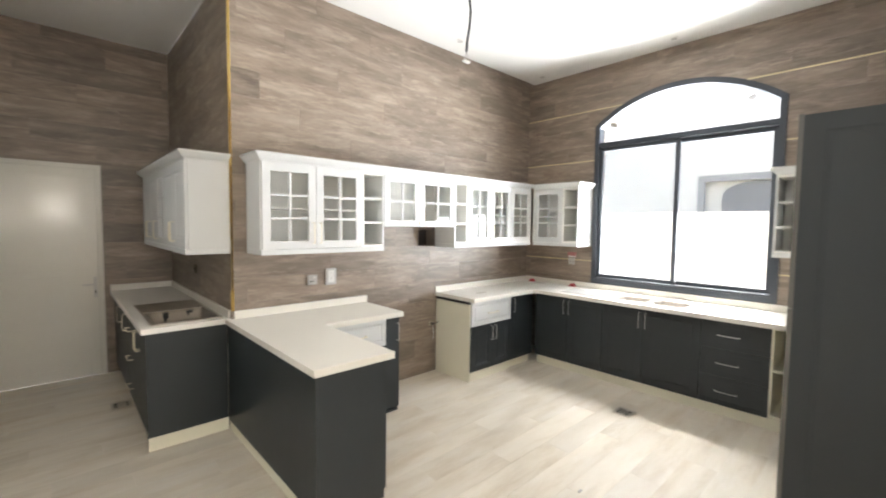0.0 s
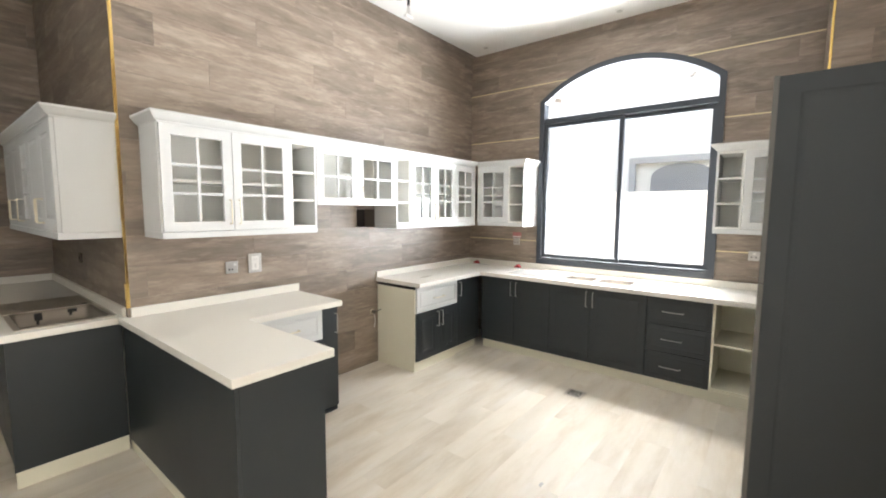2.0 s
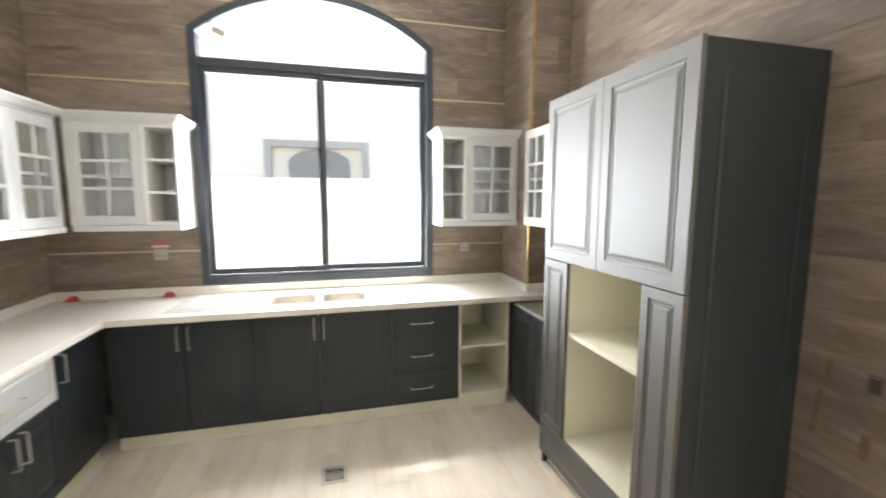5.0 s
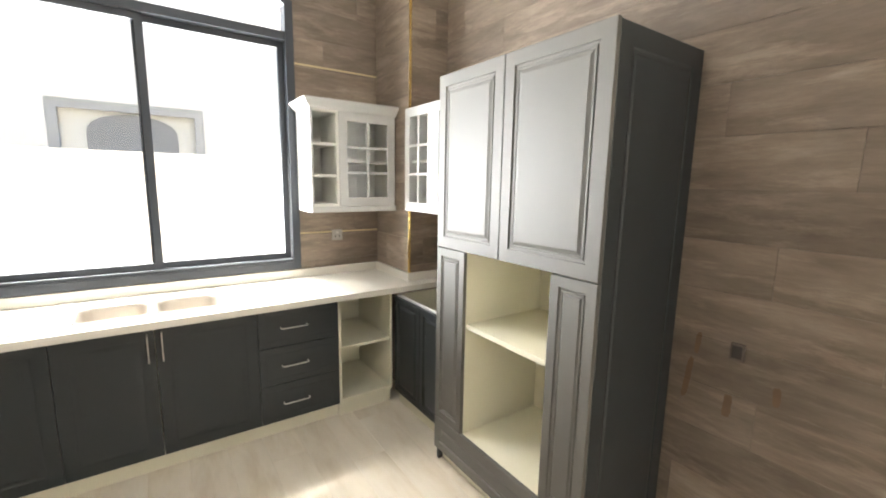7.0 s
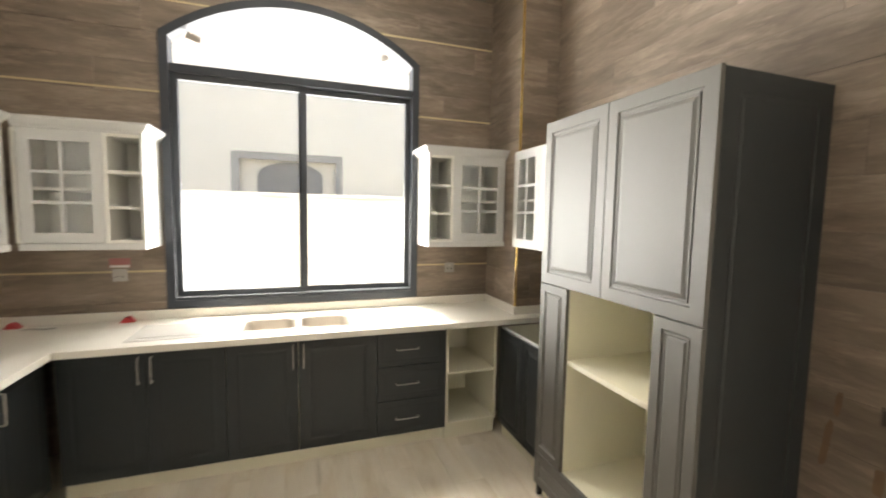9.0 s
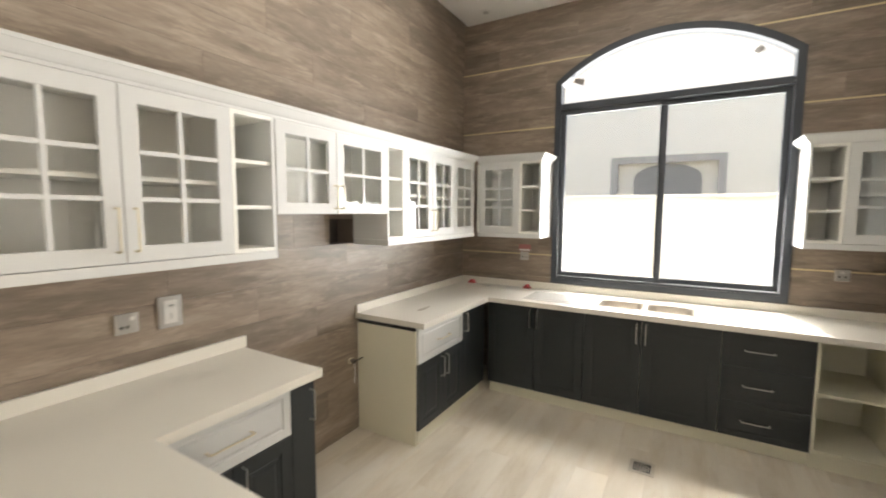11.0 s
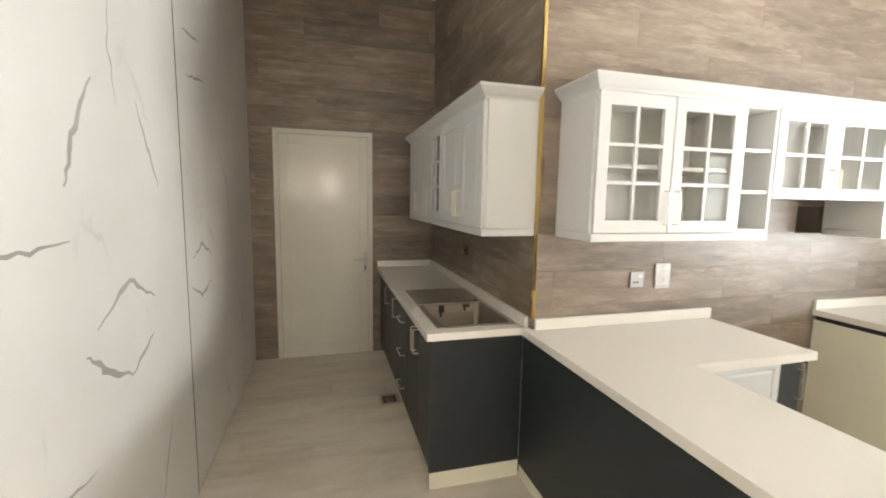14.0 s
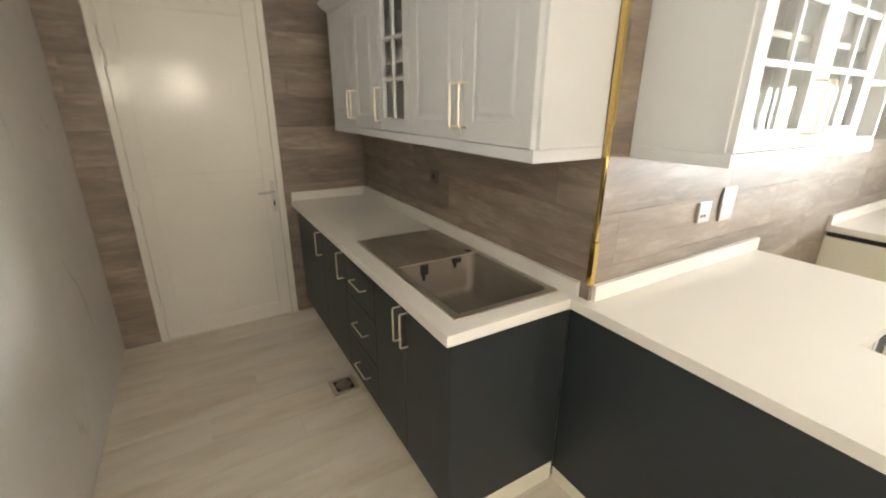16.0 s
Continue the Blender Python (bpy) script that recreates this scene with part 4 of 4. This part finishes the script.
scrap = thing("scrap", pose(2.59, 1.55, 0.0), "tiny grey scrap of plastic lying on the floor", "scrap")
part("chip", boxes((-0.018, 0.018, -0.008, 0.008, 0.0, 0.006), bevel=0.002), chrome, scrap)
bit = thing("cable_offcut", pose(4.93, 3.5, 0.9), "thin grey cable offcut lying on the worktop", "cable")
part("cord", tube(bmesh.new(), [(0.0, 0.06, 0.004), (0.01, 0.0, 0.004), (-0.01, -0.05, 0.004), (0.0, -0.11, 0.004)], 0.004, 6), chrome, bit)
smear = thing("dust_smear", pose(3.72, 3.42, 0.9), "brownish dust smear on the cream worktop", "stain")
bm = bmesh.new()
rnd = random.Random(5)
bm.faces.new([bm.verts.new((0.11 * math.cos(a) * rnd.uniform(0.6, 1.0), 0.028 * math.sin(a) * rnd.uniform(0.5, 1.0), 0.0005)) for a in (2 * math.pi * k / 26 for k in range(26))])
part("film", bm, plain("dust", (0.56, 0.5, 0.42), 0.6, spread=0.2), smear)


# small flat brown patches on the tile face: place, size and lean
BROWN_PATCHES = [(2.618, 0.985, 0.012, 0.05, 4), (2.645, 0.82, 0.014, 0.1, 6), (2.485, 0.76, 0.018, 0.05, 2), (2.33, 0.865, 0.015, 0.04, -3)]
glue = plain("brown patch film", (0.2, 0.125, 0.07), 0.45, spread=0.35, scale=30)
for x, z, w, h, lean in BROWN_PATCHES:
    stain = thing("brown_patch", pose(x, YS, z, 0, lean, 180), "small brown patch on the tiles beside the tall cabinet", "stain", "glue smears on the wall")
    bm = bmesh.new()
    ring = [(w * math.copysign(abs(math.cos(a)) ** 0.5, math.cos(a)) * rnd.uniform(0.75, 1.0), h * math.copysign(abs(math.sin(a)) ** 0.6, math.sin(a)) * rnd.uniform(0.85, 1.0)) for a in (2 * math.pi * k / 22 for k in range(22))]
    bm.faces.new([bm.verts.new((u, -0.0006, v)) for u, v in ring])
    part("film", bm, glue, stain)


def floor_drain(x, y, turn):
    s = 0.075
    d = thing("floor_drain", pose(x, y, 0.0, 0, 0, turn), "square steel floor drain with a slotted round grate", "drain", "floor drains")
    part("frame", grid_slab([-s, -0.052, 0.052, s], [-s, -0.052, 0.052, s], lambda i, j: not (i == 1 and j == 1), 0.0, 0.005), steel, d)
    part("pan", boxes((-0.051, 0.051, -0.051, 0.051, 0.0, 0.0015)), seal, d)
    for k in range(6):
        w = 0.046 * math.sqrt(max(1 - ((k - 2.5) / 3.2) ** 2, 0))
        part("bar", boxes((-w, w, -0.042 + k * 0.0155, -0.034 + k * 0.0155, 0.0016, 0.004)), steel, d)


floor_drain(3.915, 1.857, 0)
floor_drain(0.61, 4.95, 0)

wire = thing("hanging_wire", pose(2.76, 2.77, 3.0), "black ceiling cable hanging with bare ends and a white connector", "cable")
pts = [(0.0, 0.0, 0.09), (0.004, 0.0, 0.16), (0.02, -0.01, 0.3), (0.03, -0.012, 0.42), (0.025, 0.0, 0.52), (0.0, 0.0, 0.6)]
part("cable", tube(bmesh.new(), pts, 0.011), seal, wire)
for k in range(5):
    part("strand", tube(bmesh.new(), [(0, 0, 0.1), ((k - 2) * 0.008, 0, 0.06), ((k - 2) * 0.012, (k % 2) * 0.008, 0.012)], 0.0016, 5), chrome, wire)
part("connector", boxes((-0.036, 0.036, -0.012, 0.012, 0.0, 0.016), bevel=0.002), socket_mat, wire)
for x, y in ((3.36, 3.45), (4.85, 3.45), (1.9, 3.45), (4.85, 1.9), (4.85, 0.7), (3.36, 0.9)):
    lamp = thing("downlight", pose(x, y, ZC), "small unlit recessed ceiling spotlight", "lamp", "ceiling spotlights")
    part("ring", disc(0, 0, -0.004, 0.045, 0.008, 24), paint, lamp)
    part("lens", disc(0, 0, -0.0095, 0.03, 0.003, 20), chrome, lamp)

# ---- wall and floor pieces ----
PIECE = {}


def piece_mesh(kind, poly, thick, mat):
    """A prism over a polygon in the local x-z plane, its face at y = 0 and its back at y = thick."""
    key = (kind, tuple((round(a, 4), round(b, 4)) for a, b in poly))
    if key not in PIECE:
        n, e = len(poly), 0.0004
        cx, cz = sum(p[0] for p in poly) / n, sum(p[1] for p in poly) / n
        w, h = max(p[0] for p in poly) - min(p[0] for p in poly), max(p[1] for p in poly) - min(p[1] for p in poly)
        fx, fz = 1 - 2 * e / max(w, 0.02), 1 - 2 * e / max(h, 0.02)
        verts = [(cx + (x - cx) * fx, 0.0, cz + (z - cz) * fz) for x, z in poly] + [(x, e, z) for x, z in poly] + [(x, thick, z) for x, z in poly]
        faces = [tuple(range(n))]
        for o in (0, n):
            faces += [(o + k, o + n + k, o + n + (k + 1) % n, o + (k + 1) % n) for k in range(n)]
        me = bpy.data.meshes.new(kind)
        me.from_pydata(verts, [], faces)
        bm = bmesh.new()
        bm.from_mesh(me)
        bmesh.ops.recalc_face_normals(bm, faces=bm.faces)
        bm.to_mesh(me)
        bm.free()
        me.materials.append(mat)
        PIECE[key] = me
    return PIECE[key]


def piece(parent, m, poly, mat, name="tile", thick=SKIN):
    x0, z0 = min(p[0] for p in poly), min(p[1] for p in poly)
    ob = new(name, piece_mesh(name, [(x - x0, z - z0) for x, z in poly], thick, mat))
    ob.parent = parent
    ob.matrix_world = m @ Matrix.Translation((x0, 0, z0))
    return ob


def clad(parent, m, width, height, seed, hole_top=None, holes=(), length=1.2, row=ROW, z_from=0.0):
    """Courses of long tiles over a wall seen along local +y, cut round an arched or a square opening."""
    rnd = random.Random(seed)
    g = 0.0005
    z = z_from
    k = 0
    while z < height - 0.01:
        z1 = min(z + row, height)
        x = -length * ((k * 0.37 + rnd.random() * 0.12) % 1.0)
        while x < width:
            a, b = max(x, 0.0), min(x + length, width)
            x += length
            if b - a < 0.02:
                continue
            spans = [(a, b)]
            for h0, h1, hz0, hz1 in holes:
                if hz0 < (z + z1) / 2 < hz1:
                    spans = [s for p, q in spans for s in ((p, min(q, h0)), (max(p, h1), q)) if s[1] - s[0] > 0.01]
            for p, q in spans:
                if hole_top is None:
                    piece(parent, m, [(p + g, z + g), (q - g, z + g), (q - g, z1 - g), (p + g, z1 - g)], wall_tile)
                    continue
                steps = [p + (q - p) * i / 40 for i in range(41)]
                run = []
                for s in steps + [None]:
                    low = None if s is None else max(z, hole_top(s, z))
                    if low is not None and low < z1 - 0.004:
                        run.append((s, low))
                    elif len(run) > 1:
                        lower = [run[0]] + ([] if all(abs(r[1] - z) < 1e-6 for r in run) else run[1:-1]) + [run[-1]]
                        piece(parent, m, [(s0, l0 + g) for s0, l0 in lower] + [(run[-1][0] - g, z1 - g), (run[0][0] + g, z1 - g)], wall_tile)
                        run = []
                    else:
                        run = []
        z, k = z1, k + 1


def window_top(s, z):
    """Top of the opening over a place along the window wall; below the sill there is none."""
    y = YN - s
    if not Y0 + 0.03 < y < Y1 - 0.03 or z < 0.9:
        return -1.0
    return arch_z(y, 0.03)


clad(wall_north, pose(XC, YN, 0), XW - XC, TOP, 1, holes=[(3.1 - XC, 3.36 - XC, 1.42, 1.6)])
clad(wall_east, pose(XW, YN, 0, 0, 0, -90), YN - PY, ZC, 2, hole_top=window_top)
clad(pilaster, pose(XW, PY, 0, 0, 0, 180), XW - PX, ZC, 3)
clad(pilaster, pose(PX, PY, 0, 0, 0, -90), PY - YS, ZC, 4)
clad(wall_south, pose(PX, YS, 0, 0, 0, 180), PX - HX, ZC, 5)
clad(wall_alcove, pose(XC, YD, 0, 0, 0, -90), YD - YN, ZC, 6)
clad(wall_door, pose(XM, YD, 0), XC - XM, ZC, 7, holes=[(DX0 - XM, DX1 - XM, 0.0, 2.24)])

# marble slabs with their veins
SEAM = 4.13
for y0, y1 in ((SEAM + 0.002, YD - 0.001), (SEAM - 2.4, SEAM - 0.002), (HALL, SEAM - 2.404)):
    piece(wall_marble, pose(XM, y0, 0, 0, 0, 90), [(0, 0), (y1 - y0, 0), (y1 - y0, ZC - 0.002), (0, ZC - 0.002)], marble, "slab", 0.012)

part("joint", boxes((XM - 0.006, XM + 0.0008, SEAM - 0.0045, SEAM + 0.0045, 0, ZC - 0.003)), seal, wall_marble)


def vein(points, width):
    """A tapered, slightly wandering vein set into the slab's polish."""
    bm = bmesh.new()
    rnd = random.Random(len(points) * 7 + int(points[0][1] * 100))
    pts = []
    for (ya, za), (yb, zb) in zip(points, points[1:]):
        for k in range(6):
            f = k / 6
            pts.append((ya + (yb - ya) * f + rnd.uniform(-0.008, 0.008), za + (zb - za) * f + rnd.uniform(-0.008, 0.008)))
    pts.append(points[-1])
    rows = []
    for k, (yy, zz) in enumerate(pts):
        nxt, prv = pts[min(k + 1, len(pts) - 1)], pts[max(k - 1, 0)]
        way = Vector((nxt[0] - prv[0], nxt[1] - prv[1])).normalized()
        w = width * (0.25 + 0.75 * math.sin(math.pi * (k + 0.4) / (len(pts) + 0.2)) ** 1.5 * rnd.uniform(0.6, 1.2))
        rows.append([bm.verts.new((XM + 0.0006, yy - way.y * w * q, zz + way.x * w * q)) for q in (-1, 1)])
    for p, q in zip(rows, rows[1:]):
        bm.faces.new((p[0], p[1], q[1], q[0]))
    return part("vein", bm, vein_mat, wall_marble)


for width, *points in (
    (0.011, (3.27, 1.18), (3.49, 1.3), (3.71, 1.19)), (0.013, (3.19, 1.12), (3.28, 1.05), (3.47, 0.95)), (0.009, (3.47, 0.95), (3.68, 1.04)),
    (0.012, (3.33, 1.96), (3.21, 1.76), (3.15, 1.62)), (0.009, (3.64, 1.95), (3.73, 1.79), (3.82, 1.64)), (0.01, (3.41, 2.3), (3.62, 2.31)),
    (0.006, (2.68, 1.45), (2.96, 1.46), (3.16, 1.47)), (0.012, (2.76, 1.12), (2.8, 1.145), (2.84, 1.13)), (0.006, (3.82, 0.6), (3.74, 0.44), (3.67, 0.3)),
    (0.011, (3.16, 0.61), (3.21, 0.49), (3.33, 0.34)), (0.006, (2.86, 0.8), (3.0, 0.78), (3.19, 0.76)), (0.01, (4.24, 1.27), (4.43, 1.33), (4.6, 1.25)),
    (0.01, (4.19, 1.12), (4.38, 1.04), (4.56, 1.09)), (0.01, (4.28, 2.22), (4.6, 2.26)), (0.01, (4.25, 2.44), (4.55, 2.46)), (0.005, (3.48, 2.28), (3.46, 2.07), (3.49, 1.9)),
    (0.006, (4.9, 1.9), (5.1, 1.7), (5.15, 1.4)), (0.006, (5.3, 0.9), (5.45, 0.7), (5.5, 0.4)), (0.006, (2.2, 2.4), (2.5, 2.2), (2.6, 1.9)),
):
    vein(points, width)

# floor tiles, long side along x
floor_ob = bpy.data.objects["floor"]
rnd = random.Random(11)
y, k = YS - 0.4, 0
while y < YD:
    y1 = min(y + 0.2, YD)
    right = XW if y1 <= YN + 0.05 else XC
    x = XM - 1.2 * ((k * 0.37 + rnd.random() * 0.1) % 1.0)
    while x < right:
        a, b = max(x, XM), min(x + 1.2, right)
        x += 1.2
        if b - a > 0.02:
            piece(floor_ob, pose(0, 0, 0, -90, 0, 0), [(a + 0.0003, y + 0.0003), (b - 0.0003, y + 0.0003), (b - 0.0003, y1 - 0.0003), (a + 0.0003, y1 - 0.0003)], floor_tile)
    y, k = y1, k + 1
